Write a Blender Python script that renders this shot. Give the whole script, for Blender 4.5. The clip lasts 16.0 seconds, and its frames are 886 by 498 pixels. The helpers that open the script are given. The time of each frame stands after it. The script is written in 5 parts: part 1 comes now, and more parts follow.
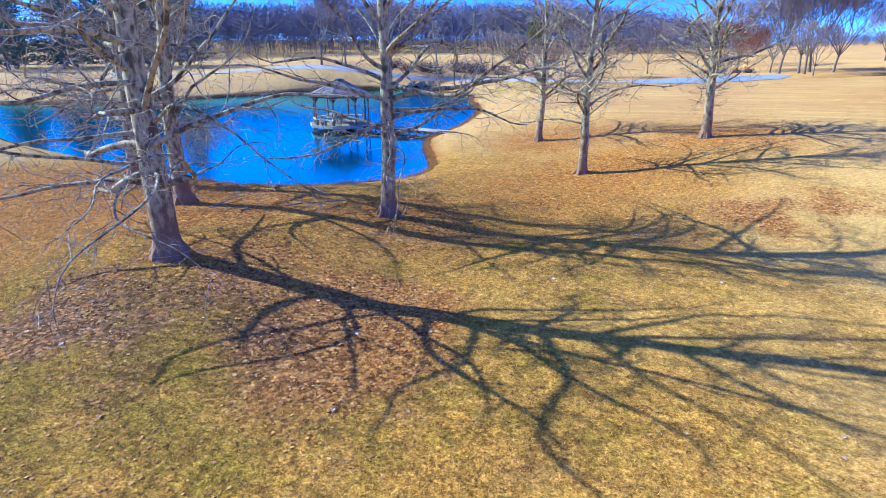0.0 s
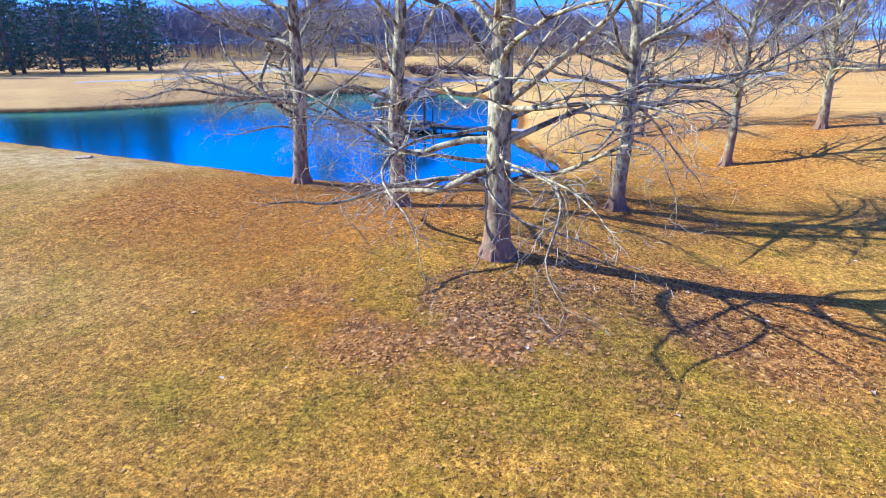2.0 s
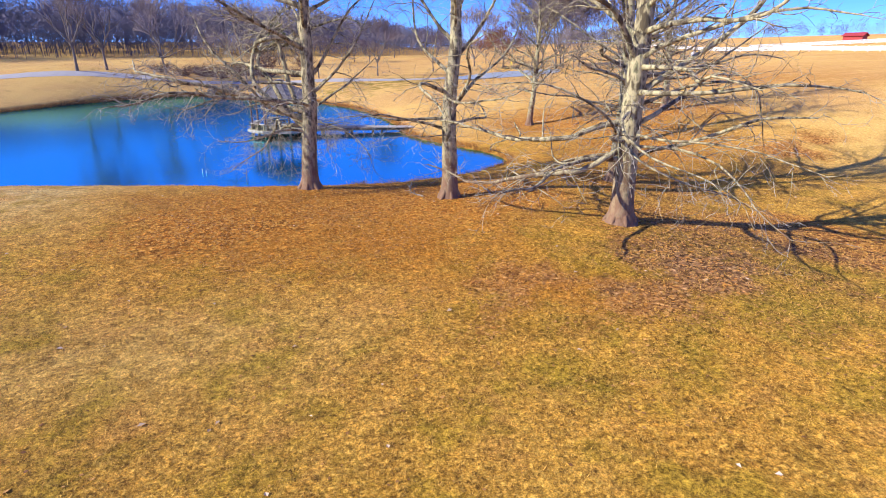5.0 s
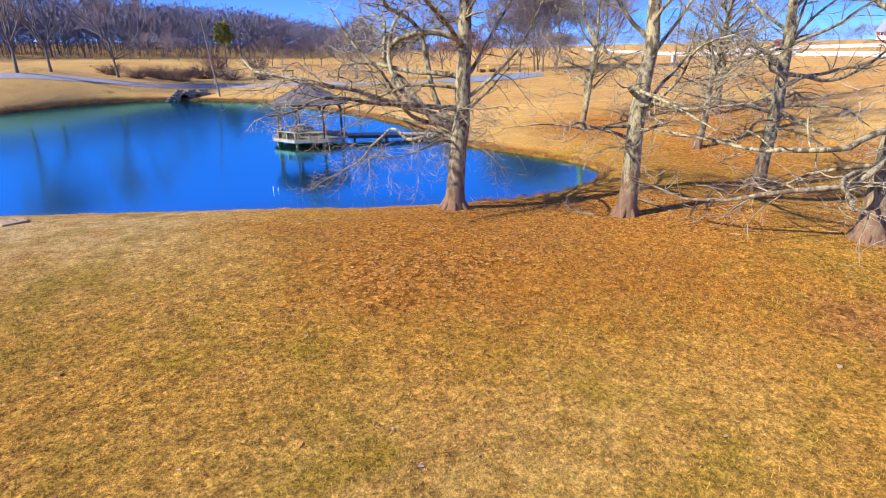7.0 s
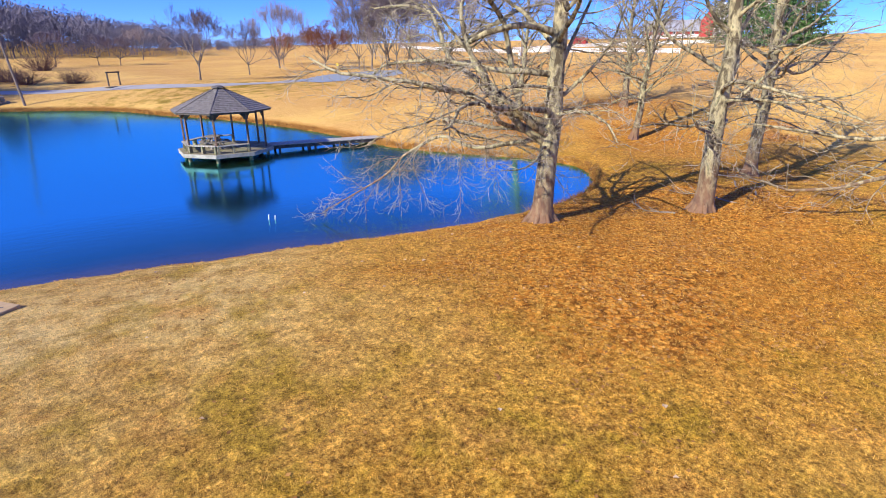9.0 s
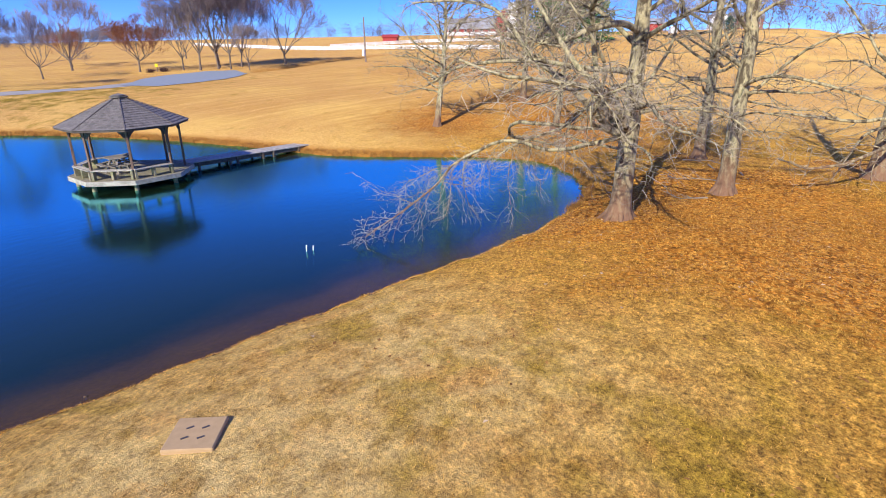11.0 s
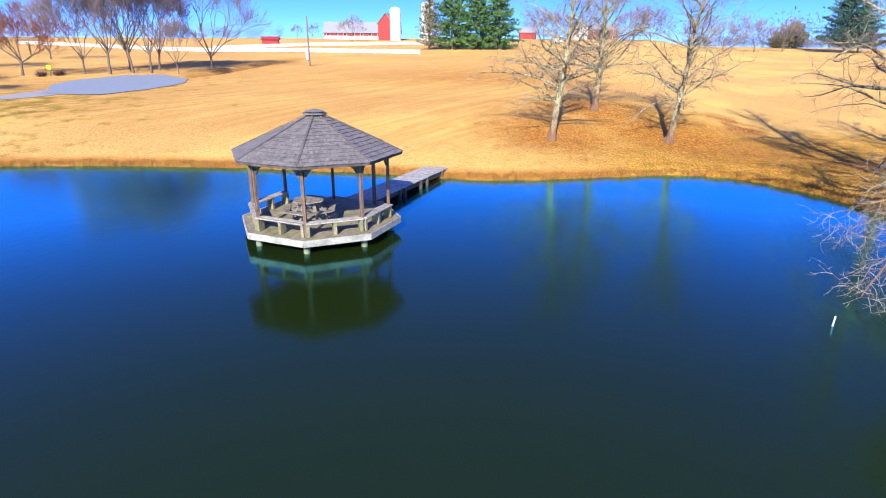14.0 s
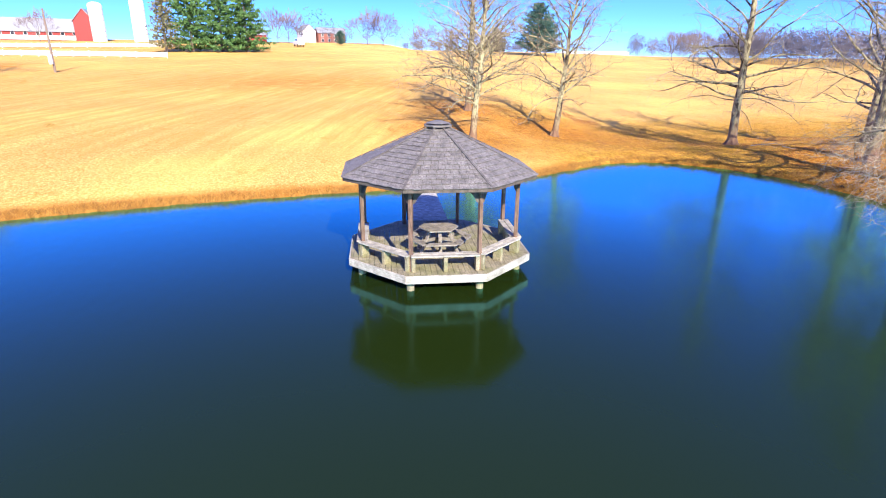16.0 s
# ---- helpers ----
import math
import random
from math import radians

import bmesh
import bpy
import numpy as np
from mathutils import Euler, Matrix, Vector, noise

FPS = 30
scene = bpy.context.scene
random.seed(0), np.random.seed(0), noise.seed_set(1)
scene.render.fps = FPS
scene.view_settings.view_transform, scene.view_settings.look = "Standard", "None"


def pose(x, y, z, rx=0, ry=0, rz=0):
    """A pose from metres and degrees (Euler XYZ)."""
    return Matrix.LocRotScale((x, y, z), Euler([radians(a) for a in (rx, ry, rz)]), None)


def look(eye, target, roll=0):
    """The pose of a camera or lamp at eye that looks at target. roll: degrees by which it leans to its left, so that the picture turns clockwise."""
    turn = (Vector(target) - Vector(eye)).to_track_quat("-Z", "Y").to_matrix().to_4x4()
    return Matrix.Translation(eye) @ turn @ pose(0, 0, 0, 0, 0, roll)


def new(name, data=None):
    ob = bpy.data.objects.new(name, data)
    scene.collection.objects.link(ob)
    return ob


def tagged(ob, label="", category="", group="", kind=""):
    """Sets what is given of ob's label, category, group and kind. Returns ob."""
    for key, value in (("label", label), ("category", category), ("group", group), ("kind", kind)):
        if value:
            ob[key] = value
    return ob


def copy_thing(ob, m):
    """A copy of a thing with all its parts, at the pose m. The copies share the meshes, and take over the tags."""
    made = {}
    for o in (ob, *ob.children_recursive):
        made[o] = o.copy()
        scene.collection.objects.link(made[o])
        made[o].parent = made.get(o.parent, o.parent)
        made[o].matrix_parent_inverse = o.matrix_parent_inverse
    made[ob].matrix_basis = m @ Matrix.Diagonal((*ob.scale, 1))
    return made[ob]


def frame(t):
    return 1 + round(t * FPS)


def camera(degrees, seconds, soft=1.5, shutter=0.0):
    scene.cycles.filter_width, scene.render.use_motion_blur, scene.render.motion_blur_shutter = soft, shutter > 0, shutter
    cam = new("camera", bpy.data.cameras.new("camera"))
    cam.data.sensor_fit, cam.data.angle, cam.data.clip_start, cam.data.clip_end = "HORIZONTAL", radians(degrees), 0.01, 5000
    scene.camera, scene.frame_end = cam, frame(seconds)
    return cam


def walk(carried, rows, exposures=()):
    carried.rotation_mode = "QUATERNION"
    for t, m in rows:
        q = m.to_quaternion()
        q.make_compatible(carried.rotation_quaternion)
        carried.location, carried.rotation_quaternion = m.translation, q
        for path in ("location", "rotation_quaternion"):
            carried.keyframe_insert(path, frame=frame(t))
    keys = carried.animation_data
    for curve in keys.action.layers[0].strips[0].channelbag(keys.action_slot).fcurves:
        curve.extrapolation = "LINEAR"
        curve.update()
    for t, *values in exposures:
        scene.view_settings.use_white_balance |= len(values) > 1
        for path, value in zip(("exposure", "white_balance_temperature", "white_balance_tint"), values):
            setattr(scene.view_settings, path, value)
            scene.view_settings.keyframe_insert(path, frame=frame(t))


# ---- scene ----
cam = camera(77.2, 16.0, soft=1.0)

# The drone's way: seconds, eye, target, roll
PATH = [
    (0, (23.060, -42.011, 6.275), (20.043, -33.104, 2.875), -0.35),
    (0.5, (20.138, -42.826, 6.178), (17.276, -33.863, 2.791), -0.36),
    (1, (17.391, -43.569, 6.116), (14.822, -34.511, 2.745), -0.44),
    (1.5, (14.864, -44.167, 6.067), (12.570, -35.029, 2.715), -0.71),
    (2, (12.612, -44.690, 6.073), (10.647, -35.479, 2.713), -0.69),
    (2.5, (10.611, -45.115, 6.070), (9.014, -35.846, 2.673), -0.57),
    (3, (8.803, -45.450, 6.081), (7.751, -36.126, 2.622), -0.64),
    (3.5, (7.068, -45.780, 6.094), (6.737, -36.433, 2.605), -0.73),
    (4, (5.344, -46.073, 6.101), (5.873, -36.747, 2.630), -0.76),
    (4.5, (3.572, -46.111, 6.093), (4.984, -36.850, 2.665), -0.72),
    (4.9, (2.081, -45.811, 6.069), (4.136, -36.636, 2.678), -0.64),
    (5.3, (0.492, -45.098, 6.023), (3.067, -36.039, 2.660), -0.51),
    (5.5, (-0.273, -44.644, 6.019), (2.487, -35.635, 2.667), -0.46),
    (6, (-2.148, -43.299, 5.951), (0.945, -34.396, 2.610), -0.31),
    (6.5, (-3.735, -41.863, 5.936), (-0.579, -32.981, 2.596), -0.27),
    (7, (-5.528, -40.232, 5.927), (-2.155, -31.429, 2.591), -0.21),
    (7.5, (-7.216, -38.587, 5.865), (-3.308, -30.008, 2.528), -0.17),
    (8, (-8.851, -36.967, 5.841), (-4.272, -28.726, 2.505), -0.23),
    (8.5, (-10.385, -35.293, 5.876), (-4.843, -27.676, 2.519), -0.26),
    (9, (-11.866, -33.528, 5.925), (-5.733, -26.392, 2.539), -0.35),
    (9.5, (-13.217, -31.748, 5.977), (-6.611, -25.136, 2.559), -0.50),
    (10, (-14.367, -29.959, 6.018), (-7.205, -24.029, 2.575), -0.67),
    (10.5, (-15.325, -28.057, 6.045), (-7.607, -22.863, 2.589), -0.74),
    (11, (-16.100, -25.938, 6.056), (-7.907, -21.425, 2.605), -0.63),
    (11.5, (-16.700, -23.499, 6.046), (-8.194, -19.507, 2.625), -0.24),
    (12, (-17.075, -20.706, 6.039), (-8.405, -17.056, 2.645), 0.17),
    (12.5, (-17.169, -17.595, 6.060), (-8.415, -14.160, 2.658), 0.28),
    (13, (-17.071, -14.515, 6.019), (-8.203, -11.398, 2.606), 0.31),
    (13.5, (-17.020, -11.262, 5.980), (-8.008, -8.562, 2.590), 0.48),
    (14, (-16.969, -8.048, 5.905), (-7.783, -6.005, 2.524), 0.48),
    (14.5, (-16.670, -4.743, 5.836), (-7.297, -3.825, 2.473), 0.52),
    (15, (-16.135, -1.637, 5.823), (-6.713, -1.854, 2.478), 0.35),
    (15.5, (-15.523, 1.298, 5.808), (-6.177, 0.050, 2.475), 0.33),
    (16, (-14.946, 4.124, 5.745), (-5.872, 1.510, 2.453), 0.55),
]
walk(cam, [(t, look(eye, target, roll)) for t, eye, target, roll in PATH], exposures=[(0.0, 1.15, 4600, 1), (1.5, 1.21, 4750, 2), (3.0, 1.1, 5400, 7), (5.5, 0.78, 5950, 9), (9.0, 0.64, 6000, 9), (11.5, 0.46, 6050, 9), (12.5, 0.54, 5850, 10), (14.5, 0.97, 5800, 10), (16.0, 1.19, 6100, 10)])

# ---- sky and sun ----
SUN_ELEVATION, SUN_AZIMUTH = 31.5, 182.0          # degrees; azimuth from +x towards +y
world = bpy.data.worlds.new("sky")
scene.world = world
world.use_nodes = True
wn = world.node_tree.nodes
sky = wn.new("ShaderNodeTexSky")
sky.sky_type = "NISHITA"
sky.sun_disc = False
sky.sun_elevation = radians(SUN_ELEVATION)
sky.sun_rotation = radians(90 - SUN_AZIMUTH)
sky.ozone_density = 3.0
sky.air_density = 0.3
sky.dust_density = 0.25
sky.altitude = 600
wn["Background"].inputs["Strength"].default_value = 0.102
deep = wn.new("ShaderNodeHueSaturation")
deep.inputs["Saturation"].default_value = 1.25
world.node_tree.links.new(sky.outputs[0], deep.inputs["Color"])
world.node_tree.links.new(deep.outputs[0], wn["Background"].inputs["Color"])
clear = wn.new("ShaderNodeBackground")             # the even, clear winter blue
clear.inputs["Color"].default_value = (0.052, 0.084, 0.44, 1)
both = wn.new("ShaderNodeAddShader")
world.node_tree.links.new(wn["Background"].outputs[0], both.inputs[0])
world.node_tree.links.new(clear.outputs[0], both.inputs[1])
world.node_tree.links.new(both.outputs[0], wn["World Output"].inputs["Surface"])

sun = new("sun", bpy.data.lights.new("sun", "SUN"))
sun.data.energy, sun.data.angle, sun.data.color = 5.0, radians(0.53), (1.0, 0.90, 0.74)
a, e = radians(SUN_AZIMUTH), radians(SUN_ELEVATION)
sun.matrix_world = look((50 * math.cos(a) * math.cos(e), 50 * math.sin(a) * math.cos(e), 50 * math.sin(e)), (0, 0, 0))


# ---- materials ----
class Nodes:
    """A small helper to write node materials."""

    def __init__(self, name):
        self.material = bpy.data.materials.new(name)
        self.material.use_nodes = True
        self.tree = self.material.node_tree
        self.tree.nodes.clear()
        self.out = self.tree.nodes.new("ShaderNodeOutputMaterial")

    def add(self, kind, inputs=None, **props):
        n = self.tree.nodes.new(kind)
        for k, v in props.items():
            setattr(n, k, v)
        for k, v in (inputs or {}).items():
            self.put(n.inputs[k], v)
        return n

    def put(self, socket, v):
        if isinstance(v, bpy.types.NodeSocket):
            self.tree.links.new(v, socket)
        elif isinstance(v, tuple) and len(v) == 3 and socket.type == "RGBA":
            socket.default_value = (*v, 1)
        else:
            socket.default_value = v

    def coords(self, space="Object", scale=(1, 1, 1)):
        c = self.add("ShaderNodeTexCoord")
        return self.add("ShaderNodeMapping", {"Vector": c.outputs[space], "Scale": scale}).outputs[0]

    def place(self):
        return self.add("ShaderNodeNewGeometry").outputs["Position"]

    def noise(self, vector, scale, detail=4.0, rough=0.55):
        return self.add("ShaderNodeTexNoise", {"Vector": vector, "Scale": scale, "Detail": detail, "Roughness": rough}).outputs["Fac"]

    def ramp(self, fac, *stops):
        n = self.add("ShaderNodeValToRGB", {"Fac": fac})
        el = n.color_ramp.elements
        while len(el) < len(stops):
            el.new(0.5)
        for item, (pos, col) in zip(el, stops):
            item.position = pos
            item.color = (*col, 1) if isinstance(col, tuple) else (col, col, col, 1)
        return n.outputs["Color"]

    def mix(self, fac, a, b, blend="MIX"):
        n = self.add("ShaderNodeMix", data_type="RGBA", blend_type=blend)
        self.put(n.inputs[0], fac)
        self.put(n.inputs[6], a)
        self.put(n.inputs[7], b)
        return n.outputs[2]

    def math(self, op, a, b=0.0):
        return self.add("ShaderNodeMath", {0: a, 1: b}, operation=op).outputs[0]

    def bump(self, height, strength=0.4, distance=0.02):
        return self.add("ShaderNodeBump", {"Height": height, "Strength": strength, "Distance": distance}).outputs[0]

    def surface(self, color, rough=0.8, normal=None, **more):
        n = self.add("ShaderNodeBsdfPrincipled", {"Base Color": color, "Roughness": rough})
        if normal is not None:
            self.put(n.inputs["Normal"], normal)
        for k, v in more.items():
            self.put(n.inputs[k.replace("_", " ")], v)
        self.tree.links.new(n.outputs[0], self.out.inputs[0])
        return self.material


def plain(name, color, rough=0.7, vary=0.12, scale=6.0, metal=0.0):
    """Paint or metal with slight uneven wear."""
    n = Nodes(name)
    v = n.place()
    f = n.mix(n.noise(v, scale, 6), tuple(c * (1 - vary) for c in color), tuple(min(1, c * (1 + vary)) for c in color))
    return n.surface(f, rough, n.bump(n.noise(v, scale * 6), 0.15, 0.01), Metallic=metal)


def weathered_wood(name, light, dark, along=(1, 12, 12), green=0.0):
    """Bleached, grained boards; each board a little different."""
    n = Nodes(name)
    v = n.coords("Object", along)
    rnd = n.add("ShaderNodeObjectInfo").outputs["Random"]
    shift = n.add("ShaderNodeVectorMath", {0: v, 1: (0, 0, 0)}, operation="ADD")
    cmb = n.add("ShaderNodeCombineXYZ", {0: n.math("MULTIPLY", rnd, 37.0), 1: n.math("MULTIPLY", rnd, 91.0)})
    n.put(shift.inputs[1], cmb.outputs[0])
    grain = n.noise(shift.outputs[0], 3.0, 8, 0.65)
    c = n.ramp(grain, (0.3, dark), (0.62, light), (0.8, tuple(min(1, k * 1.15) for k in light)))
    c = n.mix(n.math("MULTIPLY", rnd, 0.6), c, tuple(k * 0.55 for k in light))
    if green:
        g = n.ramp(n.noise(n.place(), 1.7, 5), (0.42, 0.0), (0.62, 1.0))
        c = n.mix(n.math("MULTIPLY", g, green), c, (0.20, 0.20, 0.06))
    stain = n.ramp(n.noise(n.place(), 5.0, 6), (0.35, 0.65), (0.6, 1.0))
    c = n.mix(1.0, c, stain, "MULTIPLY")
    return n.surface(c, 0.85, n.bump(grain, 0.5, 0.006))


def bark(name, low, pale, dark, top=3.0):
    """Scaly grey-brown at the foot, peeling to pale cream patches higher up."""
    n = Nodes(name)
    v = n.coords("Object", (1, 1, 0.45))
    z = n.add("ShaderNodeSeparateXYZ", {0: n.coords("Object")}).outputs[2]
    patches = n.noise(v, 4.5, 5, 0.6)
    fine = n.noise(v, 22.0, 5, 0.6)
    up = n.ramp(n.math("ADD", n.math("MULTIPLY", z, 1 / (2 * top)), n.math("MULTIPLY", patches, 0.5)), (0.30, 0.0), (0.62, 1.0))
    peel = n.ramp(patches, (0.42, dark), (0.49, tuple(k * 0.6 for k in pale)), (0.56, pale), (0.64, (0.21, 0.20, 0.10)), (0.72, dark))
    scaly = n.mix(fine, tuple(k * 0.55 for k in low), tuple(k * 1.3 for k in low))
    c = n.mix(up, scaly, peel)
    c = n.mix(n.math("MULTIPLY", fine, 0.35), c, (0.10, 0.085, 0.06))
    return n.surface(c, 0.9, n.bump(n.math("ADD", fine, patches), 0.7, 0.02))


def twig(name, a, b):
    n = Nodes(name)
    isl = n.add("ShaderNodeNewGeometry").outputs["Random Per Island"]
    return n.surface(n.mix(isl, a, b), 0.85)


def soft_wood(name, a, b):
    """Far crowns of fine twigs: matt, normals bent upward so every twig takes the light much alike."""
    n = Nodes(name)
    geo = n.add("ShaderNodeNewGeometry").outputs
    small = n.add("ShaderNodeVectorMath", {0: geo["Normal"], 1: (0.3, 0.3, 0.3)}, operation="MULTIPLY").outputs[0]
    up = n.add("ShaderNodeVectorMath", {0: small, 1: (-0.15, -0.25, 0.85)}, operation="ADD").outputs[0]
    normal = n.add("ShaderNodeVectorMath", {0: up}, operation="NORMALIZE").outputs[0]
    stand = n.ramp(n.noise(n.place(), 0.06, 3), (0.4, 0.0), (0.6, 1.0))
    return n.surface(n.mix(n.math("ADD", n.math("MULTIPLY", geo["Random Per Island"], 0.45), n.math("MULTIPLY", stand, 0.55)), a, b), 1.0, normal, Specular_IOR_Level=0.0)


def make_ground():
    n = Nodes("dry_grass_ground")
    v = n.place()
    at = lambda k: n.add("ShaderNodeAttribute", attribute_name=k).outputs["Fac"]
    big = n.noise(v, 0.09, 5)
    mid = n.noise(v, 0.7, 6, 0.6)
    fine = n.noise(v, 9.0, 6, 0.75)
    tuft = n.noise(v, 30.0, 4, 0.75)
    grain = n.ramp(n.math("ADD", n.math("MULTIPLY", fine, 0.5), n.math("MULTIPLY", tuft, 0.5)), (0.41, 0.0), (0.60, 1.0))
    field = n.ramp(fine, (0.35, (0.37, 0.186, 0.038)), (0.5, (0.63, 0.357, 0.095)), (0.64, (0.87, 0.568, 0.210)))
    field = n.mix(n.ramp(tuft, (0.40, 0.40), (0.54, 0.0)), field, (0.14, 0.065, 0.012))
    shaggy = n.ramp(n.math("ADD", n.math("MULTIPLY", fine, 0.55), n.math("MULTIPLY", tuft, 0.45)), (0.38, (0.10, 0.040, 0.004)), (0.47, (0.36, 0.172, 0.022)), (0.53, (0.63, 0.325, 0.042)), (0.62, (0.92, 0.58, 0.14)))
    straw = n.mix(at("lawn"), field, shaggy)
    fleck = n.add("ShaderNodeSeparateColor", {0: n.add("ShaderNodeTexVoronoi", {"Vector": n.mix(0.04, v, n.add("ShaderNodeTexNoise", {"Vector": v, "Scale": 20.0}).outputs["Color"]), "Scale": 26.0}).outputs["Color"]})
    patchy = n.noise(v, 1.9, 5, 0.7)
    pale = n.mix(n.math("MULTIPLY", n.ramp(big, (0.42, 0.0), (0.62, 0.45)), n.math("SUBTRACT", 1.0, n.math("MULTIPLY", at("lawn"), 0.7))), straw, (0.77, 0.51, 0.125))
    pale = n.mix(n.math("MULTIPLY", at("pale"), 0.85), pale, n.mix(fine, (0.50, 0.34, 0.115), (1.0, 0.76, 0.34)))
    mown = n.noise(n.add("ShaderNodeMapping", {"Vector": v, "Rotation": (0, 0, radians(-24)), "Scale": (14.0, 0.7, 1)}, vector_type="TEXTURE").outputs[0], 1.0, 4, 0.6)
    pale = n.mix(n.math("MULTIPLY", n.ramp(mown, (0.42, 0.55), (0.62, 0.0)), at("field")), pale, (0.43, 0.215, 0.045))
    ochre = n.ramp(n.noise(v, 0.22, 4, 0.6), (0.45, 0.0), (0.62, 0.5))
    pale = n.mix(n.math("MULTIPLY", ochre, at("lawn")), pale, n.mix(grain, (0.16, 0.060, 0.006), (0.80, 0.39, 0.06)))
    moss = n.mix(grain, (0.058, 0.037, 0.002), (0.44, 0.295, 0.026))
    green = n.mix(n.ramp(n.math("ADD", mid, n.math("MULTIPLY", at("green"), 0.34)), (0.60, 0.0), (0.80, 0.95)), pale, moss)
    green = n.mix(n.math("MULTIPLY", n.ramp(patchy, (0.34, 0.75), (0.56, 0.0)), at("lawn")), green, n.mix(grain, (0.10, 0.042, 0.005), (0.46, 0.24, 0.035)))
    green = n.mix(n.math("MULTIPLY", n.ramp(fleck.outputs[0], (0.0, 0.38), (0.42, 0.0)), at("lawn")), green, (0.10, 0.044, 0.006))
    green = n.mix(n.math("MULTIPLY", n.ramp(fleck.outputs[0], (0.66, 0.0), (1.0, 0.28)), at("lawn")), green, (0.92, 0.60, 0.16))
    blotch = n.noise(v, 0.55, 4, 0.65)
    green = n.mix(n.math("MULTIPLY", n.ramp(blotch, (0.50, 0.0), (0.64, 0.72)), at("lawn")), green, n.mix(grain, (0.095, 0.056, 0.003), (0.53, 0.345, 0.032)))
    green = n.mix(n.math("MULTIPLY", n.ramp(n.noise(n.add("ShaderNodeVectorMath", {0: v, 1: (31.0, 17.0, 0.0)}, operation="ADD").outputs[0], 0.8, 4, 0.65), (0.54, 0.0), (0.70, 0.6)), at("lawn")), green, n.mix(grain, (0.17, 0.060, 0.008), (0.86, 0.46, 0.13)))
    flake = n.add("ShaderNodeTexVoronoi", {"Vector": n.mix(0.06, v, n.add("ShaderNodeTexNoise", {"Vector": v, "Scale": 9.0}).outputs["Color"]), "Scale": 12.0})
    tone = n.add("ShaderNodeSeparateColor", {0: flake.outputs["Color"]})
    orange = n.ramp(tone.outputs[0], (0.0, (0.14, 0.042, 0.005)), (0.3, (0.38, 0.130, 0.012)), (0.6, (0.57, 0.215, 0.024)), (1.0, (0.75, 0.41, 0.10)))
    grey = n.ramp(tone.outputs[0], (0.0, (0.05, 0.026, 0.020)), (0.35, (0.14, 0.078, 0.062)), (0.7, (0.27, 0.175, 0.145)), (0.85, (0.46, 0.17, 0.04)), (1.0, (0.58, 0.38, 0.26)))
    leafy = n.mix(n.math("MULTIPLY", at("old"), 0.85), orange, grey)
    leafy = n.mix(n.ramp(flake.outputs["Distance"], (0.40, 0.0), (0.80, 0.5)), leafy, (0.05, 0.022, 0.006))
    litter_mask = n.ramp(n.math("ADD", n.math("ADD", n.math("MULTIPLY", at("litter"), 0.75), n.math("MULTIPLY", n.math("ADD", mid, n.math("MULTIPLY", fine, 0.5)), 0.45)), n.math("MULTIPLY", tone.outputs[1], 0.16)), (0.56, 0.0), (0.78, 0.92))
    c = n.mix(litter_mask, green, leafy)
    c = n.mix(n.math("MULTIPLY", at("rust_and_shade"), n.ramp(n.noise(v, 0.9, 5, 0.7), (0.38, 0.15), (0.52, 1.0))), c, n.mix(grain, (0.15, 0.050, 0.004), (0.64, 0.275, 0.036)))
    c = n.mix(n.ramp(at("bank"), (0.3, 0.0), (0.8, 0.9)), c, n.mix(at("soil"), n.mix(fine, (0.20, 0.075, 0.008), (0.52, 0.23, 0.040)), n.mix(fine, (0.035, 0.022, 0.012), (0.12, 0.075, 0.035))))
    h = n.math("ADD", n.math("MULTIPLY", fine, 0.8), n.math("ADD", tuft, n.math("MULTIPLY", litter_mask, n.math("MULTIPLY", tone.outputs[2], 0.5))))
    clump = n.ramp(n.noise(v, 4.2, 4, 0.6), (0.36, 0.76), (0.50, 1.02), (0.62, 1.22))
    tufts = n.ramp(n.noise(v, 13.0, 3, 0.6), (0.36, 0.66), (0.52, 1.0), (0.66, 1.18))
    golden = n.mix(1.0, n.mix(1.0, n.mix(1.0, c, clump, "MULTIPLY"), tufts, "MULTIPLY"), (1.06, 1.03, 0.74), "MULTIPLY")
    c = n.mix(n.math("MULTIPLY", at("lawn"), n.math("SUBTRACT", 1.0, n.math("MULTIPLY", at("pale"), 0.75))), c, golden)
    return n.surface(c, 0.95, n.bump(h, 1.0, 0.038), Specular_IOR_Level=0.15, Diffuse_Roughness=0.3)


